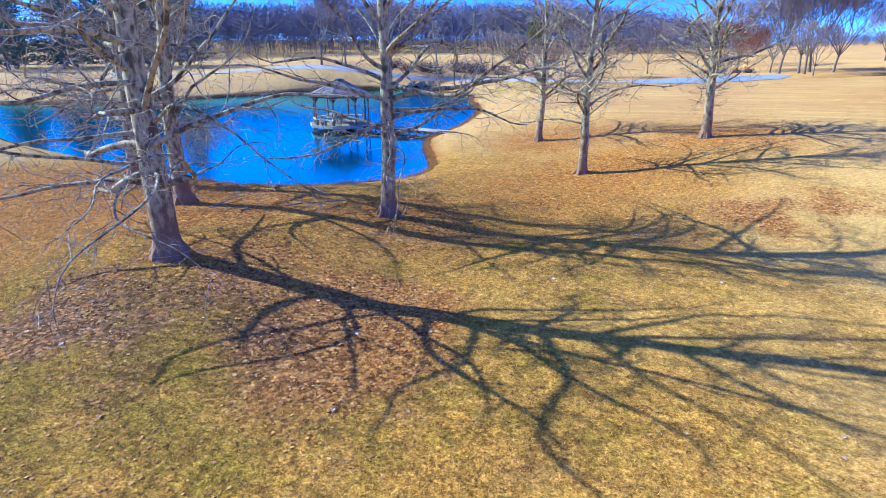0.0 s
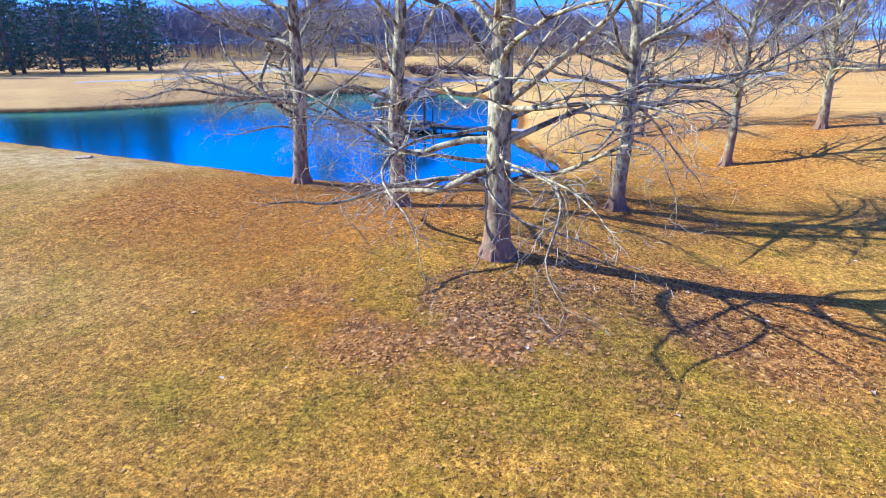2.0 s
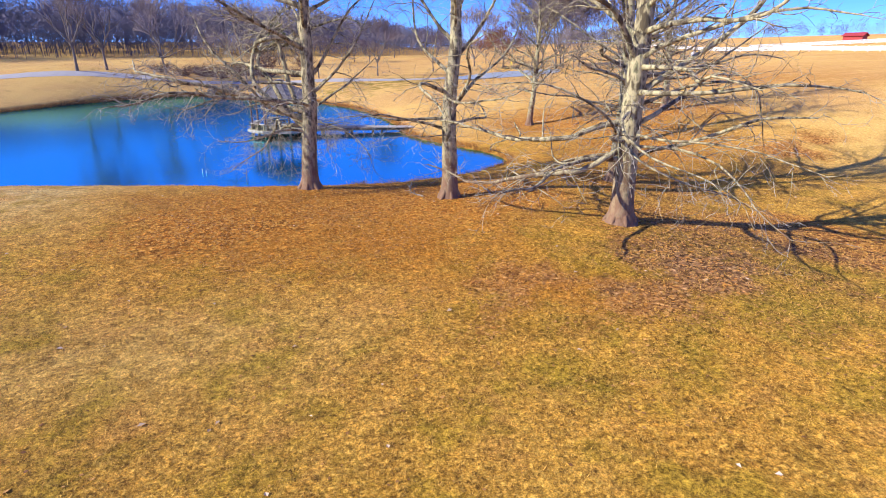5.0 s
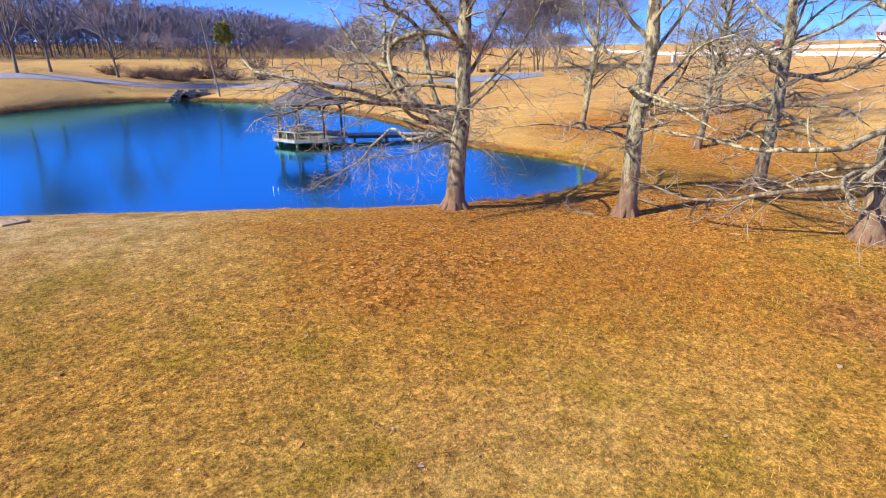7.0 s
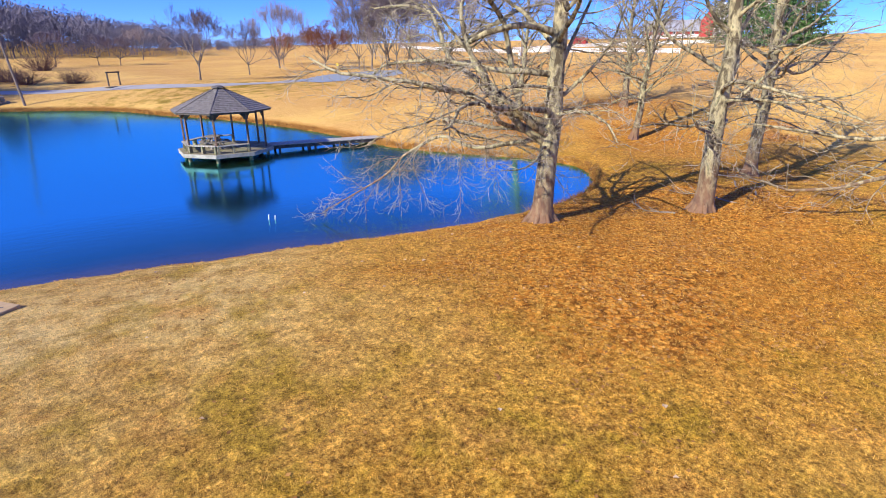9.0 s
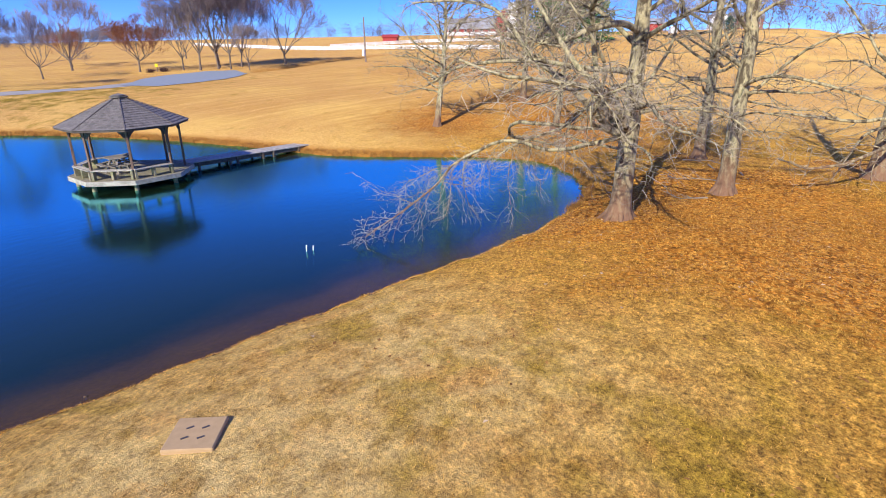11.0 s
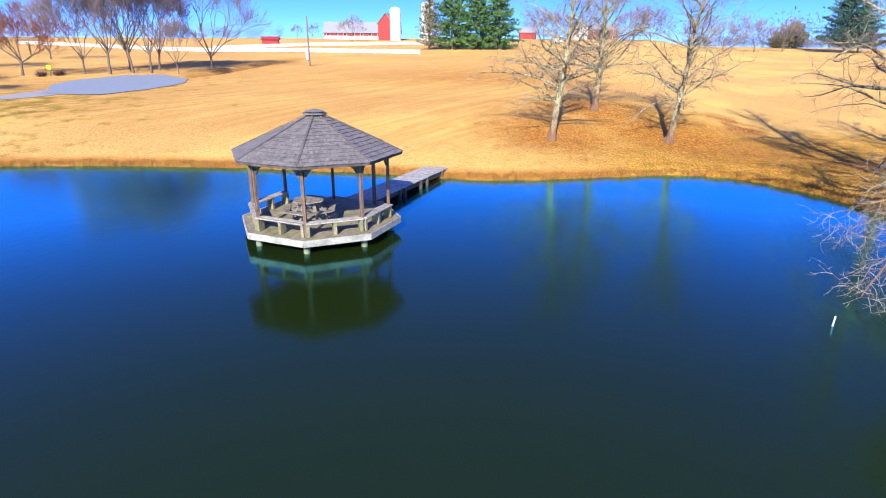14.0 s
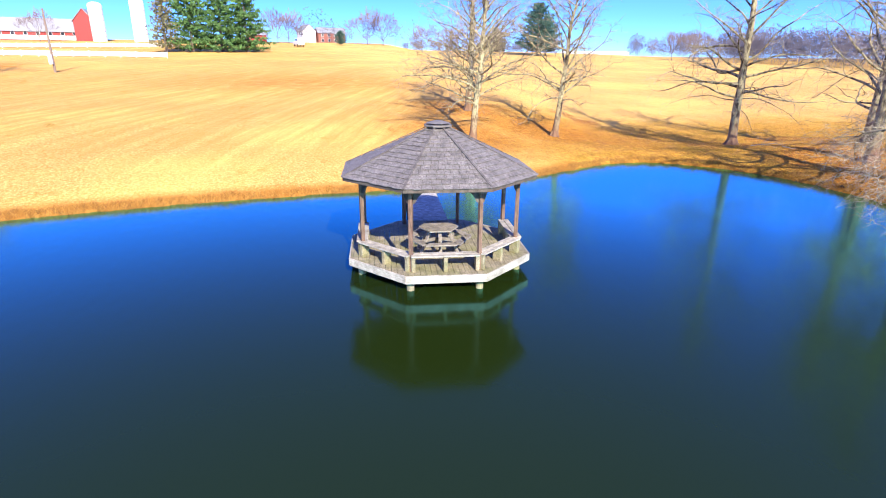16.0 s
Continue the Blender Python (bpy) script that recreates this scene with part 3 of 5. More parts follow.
def build_gazebo():
    g = thing("gazebo", GAZEBO, "octagonal weathered wooden gazebo with shingle roof on pond piles", "gazebo")
    rng = random.Random(3)
    # deck boards, cut to the octagon
    octagon = [tuple(corner(k, DECK_R - 0.03)[:2]) for k in range(8)]
    y = -DECK_R
    while y < DECK_R:
        w = 0.138
        strip = clip(clip(octagon, 0, 1, y + w), 0, -1, -y)
        if len(strip) > 2:
            drop = rng.uniform(0, 0.006)
            part("deck_board", prism(bmesh.new(), strip, DECK_Z - 0.04 - drop, DECK_Z - drop), M_DECK, g)
        y += w + 0.008
    for k in range(8):
        # fascia round the deck
        part("fascia_board", beam(bmesh.new(), corner(k - 1, DECK_R + 0.004) + Vector((0, 0, DECK_Z - 0.10)), corner(k, DECK_R + 0.004) + Vector((0, 0, DECK_Z - 0.10)), 0.045, 0.21, 0.006), M_TRIM, g, "sun-bleached fascia board")
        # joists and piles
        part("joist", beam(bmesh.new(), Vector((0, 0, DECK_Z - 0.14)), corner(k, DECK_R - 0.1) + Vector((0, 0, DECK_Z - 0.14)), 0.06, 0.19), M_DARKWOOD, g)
        part("pile", cyl(bmesh.new(), 0.105, 0.10, 2.2, Matrix.Translation(corner(k, 2.36) + Vector((0, 0, DECK_Z - 2.26))), 12), M_DECK, g, "round wooden pile")
        c = corner(k, POST_R)
        turn = Matrix.Rotation(STEP * (k + 0.5), 4, "Z")
        part("post", box_bm((0.10, 0.10, EAVE_Z - 0.10 - DECK_Z), Matrix.Translation(c + Vector((0, 0, (EAVE_Z - 0.10 + DECK_Z) / 2))) @ turn, 0.008), M_POST, g, "reddish weathered square post")
        # plate under the eave, and its curved knee braces
        d = corner(k - 1, POST_R)
        top = Vector((0, 0, EAVE_Z - 0.02))
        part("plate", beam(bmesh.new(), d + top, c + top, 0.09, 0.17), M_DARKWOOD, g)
        u = (d - c).normalized()
        for v in (u, (corner(k + 1, POST_R) - c).normalized()):
            bm = bmesh.new()
            side = v.cross(Vector((0, 0, 1))) * 0.035
            z1 = EAVE_Z - 0.10
            prof = [(0.06, z1), (0.40, z1), (0.33, z1 - 0.06), (0.20, z1 - 0.17), (0.11, z1 - 0.34), (0.06, z1 - 0.36)]
            for s in (side, -side):
                pts = [bm.verts.new(c + v * a + Vector((0, 0, z)) - Vector((0, 0, 0)) + s) for a, z in prof]
                bm.faces.new(pts)
            vs = list(bm.verts)
            n = len(prof)
            for i in range(n):
                j = (i + 1) % n
                bm.faces.new((vs[i], vs[j], vs[n + j], vs[n + i]))
            bmesh.ops.recalc_face_normals(bm, faces=bm.faces)
            part("brace", bm, M_DARKWOOD, g)
        # rafter to the crown
        part("rafter", beam(bmesh.new(), corner(k, EAVE_R - 0.08) + Vector((0, 0, EAVE_Z - 0.05)), Vector((0, 0, APEX_Z - 0.08)), 0.05, 0.12), M_DARKWOOD, g)
    # benches on five sides; the rest is open towards the dock
    for k in range(8):
        if k in (0, 1, 7):
            continue
        p, q = corner(k - 1, POST_R), corner(k, POST_R)
        out = ((p + q) / 2).normalized()
        b = part("bench", beam(bmesh.new(), p + out * 0.10 + Vector((0, 0, DECK_Z + 0.43)), q + out * 0.10 + Vector((0, 0, DECK_Z + 0.43)), 0.15, 0.042, 0.006), M_TRIM, g, "pale weathered bench boards on blocks")
        part("seat_board", beam(bmesh.new(), p - out * 0.065 + Vector((0, 0, DECK_Z + 0.43)), q - out * 0.065 + Vector((0, 0, DECK_Z + 0.43)), 0.15, 0.042, 0.006), M_TRIM, b)
        for s in (0.03, 0.5, 0.97):
            part("bench_leg", box_bm((0.10, 0.26, 0.41), along(p, q) @ pose((s - 0.5) * (q - p).length, 0.0, DECK_Z + 0.205), 0.006), M_DECK, b)
    # roof: eight boarded panels with shingles, ridge boards, cap
    slope_run = EAVE_R * math.cos(STEP / 2)
    rise = APEX_Z - EAVE_Z
    S = math.hypot(slope_run, rise)
    half = EAVE_R * math.sin(STEP / 2)
    for k in range(8):
        a = STEP * k
        out, side = Vector((math.cos(a), math.sin(a), 0)), Vector((-math.sin(a), math.cos(a), 0))
        upv = (-out * slope_run + Vector((0, 0, rise))) / S
        nrm = (out * rise + Vector((0, 0, slope_run))) / S
        base = out * slope_run + Vector((0, 0, EAVE_Z))

        def at(u, v, h):
            return base + side * u + upv * v + nrm * h

        bm = bmesh.new()
        tri = [(-half, 0), (half, 0), (0.02, S - 0.03), (-0.02, S - 0.03)]
        lo, hi = [bm.verts.new(at(u, v, -0.045)) for u, v in tri], [bm.verts.new(at(u, v, 0.0)) for u, v in tri]
        bm.faces.new(hi), bm.faces.new(lo[::-1])
        for i in range(4):
            j = (i + 1) % 4
            bm.faces.new((lo[i], lo[j], hi[j], hi[i]))
        panel = part("roof_panel", bm, M_DARKWOOD, g, "boarded roof panel, underside shade in its dark colour")
        west = out.x < 0.45 and k not in (1,)
        rows, joined_v, joined_f = 15, [], []
        course = S / rows
        for r in range(rows):
            v0 = r * course - 0.02
            v1 = min(v0 + course * 1.25, S - 0.04)
            w0, w1 = half * (1 - max(v0, 0) / S) + 0.015, half * (1 - v1 / S)
            u = -w0
            while u < w0 - 0.02:
                wd = rng.uniform(0.15, 0.27)
                ue = u + wd if u + wd < w0 - 0.08 else w0
                g0, g1 = u + 0.005, ue - 0.005
                lift = rng.uniform(0.0, 0.008)
                sag = rng.uniform(-0.012, 0.012)
                quad = [(g0, v0 + sag), (g1, v0 + sag), (max(min(g1, w1), -w1), v1), (max(min(g0, w1), -w1), v1)]
                hs = (0.030 + lift, 0.030 + lift, 0.008, 0.008)
                vv = [at(x, y, h) for (x, y), h in zip(quad, hs)] + [at(x, y, max(h - 0.016, 0.002)) for (x, y), h in zip(quad, hs)]
                ff = [(0, 1, 2, 3), (7, 6, 5, 4), (0, 4, 5, 1), (1, 5, 6, 2), (3, 2, 6, 7), (0, 3, 7, 4)]
                if west and abs(quad[2][0] - quad[3][0]) > 0.01:
                    mesh_ob("shingle", vv, ff, M_SHINGLE, panel)
                else:
                    o = len(joined_v)
                    joined_v += vv
                    joined_f += [tuple(i + o for i in f) for f in ff]
                u = ue
        if joined_v:
            mesh_ob("shingle_courses", joined_v, joined_f, M_SHINGLE, panel)
        part("eave_board", beam(bmesh.new(), at(-half, 0.0, -0.05), at(half, 0.0, -0.05), 0.03, 0.08), M_DARKWOOD, g)
        # ridge cap along the hip
        h0 = corner(k, EAVE_R + 0.02) + Vector((0, 0, EAVE_Z + 0.035))
        h1 = Vector((0, 0, APEX_Z + 0.02)) + corner(k, 0.12)
        part("ridge_board", beam(bmesh.new(), h0 - Vector((0, 0, 0.012)), h1 - Vector((0, 0, 0.012)), 0.06, 0.02, 0.004), M_RIDGE, g)
    cap = part("roof_cap", prism(bmesh.new(), [tuple(corner(k, 0.40)[:2]) for k in range(8)], APEX_Z - 0.06, APEX_Z - 0.015), M_SHINGLE, g, "small two-tier octagonal roof cap")
    part("cap_block", prism(bmesh.new(), [tuple(corner(k, 0.27)[:2]) for k in range(8)], APEX_Z - 0.015, APEX_Z + 0.025), M_SHINGLE, cap)
    part("cap_lid", cyl(bmesh.new(), 0.34, 0.05, 0.075, pose(0, 0, APEX_Z + 0.025, 0, 0, 22.5), 8), M_SHINGLE, cap)
    return g


build_gazebo()


def build_dock():
    dock = thing("dock", GAZEBO @ pose(2.50, 0, DECK_Z - 0.01, 0, 1.0, 0), "weathered plank footbridge dock on short piles", "dock")
    rng = random.Random(5)
    length, width, x = 7.90, 1.22, 0.07
    while x < length:
        part("plank", box_bm((0.138, width + rng.uniform(-0.03, 0.03), 0.04), pose(x, rng.uniform(-0.01, 0.01), -0.02, 0, rng.uniform(-0.6, 0.6), rng.uniform(-0.5, 0.5))), M_TRIM, dock)
        x += 0.146
    for s in (-1, 1):
        part("stringer", box_bm((length, 0.05, 0.20), pose(length / 2, s * (width / 2 - 0.08), -0.142)), M_DARKWOOD, dock)
        for x in (0.5, 2.3, 2.75, 4.4, 5.1, 6.9):
            part("pile", box_bm((0.12, 0.12, 1.6), pose(x, s * (width / 2 - 0.02), -0.86), 0.01), M_DARKWOOD, dock)
    return dock


build_dock()


def build_picnic_table():
    t = thing("picnic_table", GAZEBO @ pose(-0.62, 0.02, DECK_Z, 0, 0, 30), "hexagonal weathered grey picnic table with attached benches", "picnic table")
    hexagon = ngon(6, 0.56)
    for i in range(7):
        y0 = -0.52 + i * 0.15
        s = clip(clip(hexagon, 0, 1, y0 + 0.143), 0, -1, -y0)
        if len(s) > 2:
            part("tabletop_board", prism(bmesh.new(), s, 0.70, 0.74), M_TABLE, t)
    for k in range(6):
        p, q = Vector((*ngon(6, 0.96)[k], 0.43)), Vector((*ngon(6, 0.96)[(k + 1) % 6], 0.43))
        mid = (p + q) / 2
        i = mid.normalized() * 0.12
        i.z = 0
        f = (q - p) * 0.06
        part("bench_board", beam(bmesh.new(), p - i + f, q - i - f, 0.22, 0.04, 0.006), M_TABLE, t)
        a = math.pi / 3 * (k + 0.5)
        o = Vector((math.cos(a), math.sin(a), 0))
        part("leg", beam(bmesh.new(), o * 0.28 + Vector((0, 0, 0.70)), o * 0.62 + Vector((0, 0, 0.0)), 0.09, 0.045), M_TABLE, t)
        if k < 3:
            part("brace", beam(bmesh.new(), o * 0.80 + Vector((0, 0, 0.385)), -o * 0.80 + Vector((0, 0, 0.385 - 0.0)), 0.04, 0.09), M_TABLE, t)
    return t


build_picnic_table()


# ---- trees ----
class Tubes:
    """Collects tapered tubes into one mesh."""

    def __init__(self):
        self.v, self.f, self.n = [], [], 0

    def add(self, pts, radii, sides):
        pts, radii = np.asarray(pts, float), np.asarray(radii, float)
        tan = np.gradient(pts, axis=0)
        tan /= np.linalg.norm(tan, axis=1, keepdims=True) + 1e-9
        ref = np.array([0.0, 0.0, 1.0]) if abs(tan[0][2]) < 0.8 else np.array([1.0, 0.1, 0.0])
        u = np.cross(tan, ref)
        u /= np.linalg.norm(u, axis=1, keepdims=True) + 1e-9
        w = np.cross(tan, u)
        a = np.arange(sides) * 2 * math.pi / sides
        ring = u[:, None] * np.cos(a)[None, :, None] + w[:, None] * np.sin(a)[None, :, None]
        self.v.append((pts[:, None] + ring * radii[:, None, None]).reshape(-1, 3))
        m = len(pts)
        i = np.arange(m * sides).reshape(m, sides)
        j = np.roll(i, -1, 1)
        self.f.append(np.stack([i[:-1], j[:-1], j[1:], i[1:]], -1).reshape(-1, 4) + self.n)
        self.n += m * sides

    def done(self, name, material, parent, smooth=True):
        return fast_mesh(name, np.concatenate(self.v), np.concatenate(self.f), material, parent, smooth)


def unit(v):
    return v / (np.linalg.norm(v) + 1e-9)


def grow(rng, p, d, length, n, wander, lift):
    """A wandering line of n steps; lift bends it up (or down) on its way."""
    pts, d = [np.array(p, float)], unit(np.array(d, float))
    for i in range(n):
        d = unit(d + rng.normal(0, wander, 3) + np.array([0, 0, lift]) / n)
        pts.append(pts[-1] + d * length / n)
    return np.array(pts)


def point_on(pts, s):
    k = min(s * (len(pts) - 1), len(pts) - 1.001)
    i = int(k)
    return pts[i] + (pts[i + 1] - pts[i]) * (k - i), unit(pts[i + 1] - pts[i])


def off_side(rng, d, low, high):
    """A direction that leaves d by an angle between low and high degrees."""
    r = unit(np.cross(d, rng.normal(0, 1, 3)))
    a = radians(rng.uniform(low, high))
    return unit(d * math.cos(a) + r * math.sin(a))


def sway(rng, p, az, pitch, length, end_pitch, step, wander, kink=0.0):
    """A sinuous line that leaves at a compass angle and a pitch and ends at another pitch; kinks are the sharp turns of sycamore wood."""
    n = max(2, int(round(length / step)))
    pts, turn, lift, off = [np.array(p, float)], 0.0, 0.0, 0.0
    first = pitch
    for i in range(n):
        k = (i + 1) / n
        turn = 0.6 * turn + rng.normal(0, wander)
        lift = 0.6 * lift + rng.normal(0, wander * 0.8)
        if kink and rng.random() < 0.22:
            turn += rng.normal(0, kink)
            lift += rng.normal(0, kink * 0.8)
        az += turn
        off = 0.8 * off + lift
        pitch = first + (end_pitch - first) * k ** 1.2 + off
        pts.append(pts[-1] + np.array([math.cos(az) * math.cos(pitch), math.sin(az) * math.cos(pitch), math.sin(pitch)]) * length / n)
    return np.array(pts)


def heading(d):
    return math.atan2(d[1], d[0]), math.asin(max(-1.0, min(1.0, d[2])))


def dress_limb(rng, branches, twigs, limb, r0, hang, density, stout=1.0):
    """Branches, twigs and twiglets along one limb, shorter towards its tip. hang: how far they droop, in radians."""
    length = np.linalg.norm(np.diff(limb, axis=0), axis=1).sum()
    count = max(4, int(length * 2.1 * density))
    side = 1
    for s in [*np.linspace(min(0.5, 0.18 + 0.06 * max(0.0, length - 4)), 0.97, count), 0.999]:
        p, d = point_on(limb, min(0.999, s + rng.uniform(-0.02, 0.02) * (s < 0.99)))
        az, pt = heading(d)
        side = -side
        tip = s > 0.99
        bl = (0.30 + (length * (1.12 - s) * 0.34 + 0.50) * rng.uniform(0.45, 1.2)) if not tip else 1.1
        rb = max(0.0085, min(0.04, r0 * (1 - 0.8 * s) * 0.42)) * stout
        b_az = az + side * radians(rng.uniform(28, 72)) * (0 if tip else 1)
        b_pt = pt * 0.5 + radians(rng.uniform(-22, 42)) - hang * 0.4
        br = sway(rng, p, b_az, b_pt, bl, b_pt * 0.3 + radians(rng.uniform(-25, 40)) - hang * rng.uniform(0.5, 1.5), 0.17, 0.13, 0.4)
        branches.add(br, rb * np.linspace(1, 0.3, len(br)), 5)
        flip = 1
        for q in np.linspace(0.15, 1.0, max(3, int(bl * 4.3 * density))):
            tp, td = point_on(br, min(q, 0.999))
            taz, tpt = heading(td)
            flip = -flip
            tl = (0.16 + 0.48 * bl * (1 - 0.6 * q)) * rng.uniform(0.5, 1.2)
            t_pt = tpt * 0.6 + radians(rng.uniform(-35, 45)) - hang * 0.4
            tw = sway(rng, tp, taz + flip * radians(rng.uniform(25, 75)), t_pt, tl, t_pt * 0.4 + radians(rng.uniform(-25, 45)) - hang * rng.uniform(0.2, 1.2), 0.16, 0.16, 0.35)
            twigs.add(tw, np.linspace(0.0066, 0.0030, len(tw)) * stout, 3)
            for u in np.linspace(0.3, 0.95, max(1, int(tl * 5 * density))):
                sp, sd = point_on(tw, u)
                v = unit(off_side(rng, sd, 30, 65) + np.array([0, 0, 0.12 - hang * 0.3]))
                sl = (0.10 + 0.35 * tl) * rng.uniform(0.5, 1.2)
                mid = sp + v * sl * 0.5
                end = mid + unit(v + rng.normal(0, 0.22, 3)) * sl * 0.5
                twigs.add(np.array([sp, mid, end]), np.array([0.0042, 0.0034, 0.0018]) * stout, 3)


def sycamore(key, height, radius, lean, limbs, extra, label, seed, low=2.2, density=1.0, hang=0.2, spread=1.0, stout=1.0, wood=None, group="big trees round the pond"):
    """A bare tree. limbs: rows of height on the trunk, compass angle, length, pitch at the trunk and at the tip in degrees; extra random ones above."""
    rng = np.random.default_rng(seed)
    x, y = BIG[key]
    t = thing("tree", pose(x, y, ground_z(x, y) - 0.03), label, "tree", group)
    n = 14
    hs = np.linspace(0, height, n)
    wob = np.cumsum(rng.normal(0, 0.05, (n, 2)), axis=0)
    wob -= wob[0]
    trunk = np.stack([lean[0] * (hs / height) + wob[:, 0] * np.minimum(hs / 3, 1), lean[1] * (hs / height) + wob[:, 1] * np.minimum(hs / 3, 1), hs], 1)
    fine_h = np.concatenate([[0, 0.12, 0.3, 0.6, 1.0], np.linspace(1.6, height, 20)])
    fine = np.stack([np.interp(fine_h, hs, trunk[:, i]) for i in range(3)], 1)
    taper = radius * np.maximum(0.05, (1 - fine_h / height) ** 0.75) * (1 + 0.62 * np.exp(-fine_h / 0.20)) * (1 + rng.normal(0, 0.025, len(fine_h)))
    tb = Tubes()
    tb.add(fine, taper, 16)
    for a in np.arange(0, 6.28, 0.9) + rng.uniform(0, 0.8):          # root flares
        d = np.array([math.cos(a), math.sin(a), 0])
        k = rng.uniform(0.75, 1.15)
        tb.add(np.array([d * radius * 0.7 + [0, 0, 0.40], d * radius * 1.25 + [0, 0, 0.14], d * radius * 1.9 * k + [0, 0, -0.08]]), np.array([0.36, 0.28, 0.10]) * radius * k, 7)
    tb.done("trunk", M_BARK, t)
    twigs = Tubes()
    rows = [tuple(r) for r in limbs]
    turn = rng.uniform(0, 360)
    for i in range(extra):
        h = low + (height * 0.95 - low) * ((i + 0.5) / extra) ** 0.9
        turn += 137.5 + rng.uniform(-25, 25)
        up = rng.uniform(8, 38) + 28 * h / height
        rows.append((h, turn, ((height - h) * 0.40 + rng.uniform(0.9, 1.9)) * spread, up, up * 0.4 + rng.uniform(-10, 45)))
    for h, az, length, steep, tip in rows:
        c = np.array([np.interp(h, hs, trunk[:, i]) for i in range(3)])
        limb = sway(rng, c, radians(az), radians(steep), length, radians(tip), 0.38, 0.085, 0.17)
        r0 = max(0.026, min(radius * 0.42 * (1 - h / height) ** 0.6, 0.0115 * length + 0.012))
        r0 *= 0.6 if tip < -15 else 1.0
        lt = Tubes()
        lt.add(limb, r0 * np.linspace(1, 0.16, len(limb)) ** 0.8 * (1 + 0.35 * np.exp(-np.arange(len(limb)) * 1.2)), 8)
        dress_limb(rng, lt, twigs, limb, r0, hang * (1.0 if h < 4.5 else 0.35) + max(0.0, -radians(tip)) * 0.5, density * (1.0 if h < 7 else 1.1), stout * (1.0 if h < 7 else 1.35))
        lt.done("limb", M_BARK, t)
    for i in range(int(46 * density)):                       # thin shoots on the trunk
        h = rng.uniform(0.12, 0.5) * min(height, 12)
        c = np.array([np.interp(h, hs, trunk[:, i]) for i in range(3)])
        az = rng.uniform(0, 6.283)
        sh = sway(rng, c, az, rng.uniform(-0.2, 0.7), rng.uniform(0.4, 1.2), rng.uniform(-0.3, 1.0), 0.18, 0.15, 0.4)
        twigs.add(sh, np.linspace(0.010, 0.003, len(sh)) * stout, 3)
        for q in range(3):
            sp, sd = point_on(sh, rng.uniform(0.3, 1.0))
            twigs.add(grow(rng, sp, off_side(rng, sd, 20, 60), rng.uniform(0.2, 0.5), 2, 0.2, 0), np.array([0.005, 0.004, 0.002]) * stout, 3)
    twigs.done("crown", wood or M_TWIG, t, False)
    return t


sycamore("A", 16.0, 0.36, (-0.3, 0.2), [
    (4.0, 268, 5.8, 2, 4), (4.7, 272, 5.2, -4, 25), (4.9, 276, 5.4, 16, 24), (5.6, 270, 6.2, 14, 12), (6.2, 280, 4.6, 34, 6), (6.7, 262, 3.0, 4, -12), (7.3, 285, 5.5, 34, 30), (6.4, 50, 6.0, 35, 45),
    (3.9, 335, 6.8, 30, 34), (3.0, 352, 6.0, 22, -8), (3.6, 342, 6.2, 16, -34), (2.4, 318, 5.8, 8, -40), (2.8, 290, 5.2, 4, -44), (2.5, 246, 5.2, 2, -32), (3.4, 222, 6.6, 8, -24), (2.6, 210, 7.0, 2, -20), (2.4, 196, 7.4, 4, -10), (3.1, 182, 7.4, 2, -2), (2.0, 172, 6.0, 4, -4), (4.8, 200, 6.0, 40, 38),
    (1.9, 20, 5.6, 30, 14), (2.2, 160, 4.6, 8, -10), (4.2, 75, 5.0, 28, 30), (5.4, 130, 5.5, 38, 40)], 22,
    "large bare sycamore with drooping pale twigs on the bank", 11, 6.0, 0.74, 0.26, 1.0, 1.12)
sycamore("B", 15.0, 0.28, (0.2, 0.0), [(4.6, 345, 6.5, 20, 34), (3.6, 25, 5.5, 8, 12), (4.2, 3, 7.0, 6, -14), (5.8, 0, 6.5, 20, 26), (3.2, 175, 4.5, 10, 0), (2.9, 215, 4.0, 6, -22), (4.8, 195, 5.0, 26, 26), (5.0, 110, 4.5, 34, 44), (2.6, 330, 4.4, 2, -30), (3.4, 300, 4.6, 10, -16), (2.8, 20, 4.2, 0, -24), (3.0, 52, 5.0, 6, 4), (3.8, 60, 5.6, 10, 8), (4.6, 48, 5.4, 14, 18), (5.6, 56, 5.0, 22, 26), (3.4, 230, 5.0, 8, 0), (4.2, 238, 5.4, 12, 10), (5.2, 226, 5.0, 20, 24)], 24,
    "tall bare sycamore with mottled grey bark near the shore", 12, 5.4, 0.9, 0.25)
sycamore("C", 14.0, 0.33, (0.3, -0.2), [(2.6, 112, 8.4, 43, 46), (2.5, 127, 6.4, 30, 0), (3.0, 129, 10.2, 4, -30), (2.6, 137, 9.8, 2, -27), (2.7, 172, 8.6, 18, -6), (3.1, 164, 8.4, 12, -4), (3.4, 184, 7.0, 22, -2), (2.5, 152, 8.8, 10, -12), (4.5, 155, 7.0, 10, -2), (5.6, 162, 8.4, 18, 4), (6.9, 150, 7.4, 22, 10), (7.5, 165, 6.6, 30, 20), (4.1, 180, 6.4, 6, -20), (2.3, 205, 3.4, 30, 20), (5.4, 213, 6.0, 14, 16),
    (3.8, 330, 4.5, 26, 34), (3.2, 60, 4.0, 12, -8), (4.4, 20, 5.0, 30, 36), (2.2, 98, 4.6, 10, -26), (3.3, 245, 4.0, 16, 4), (5.2, 100, 5.6, 36, 40)], 17,
    "bare sycamore at the water's edge, limbs over the pond", 13, 5.8, 1.15, 0.25)
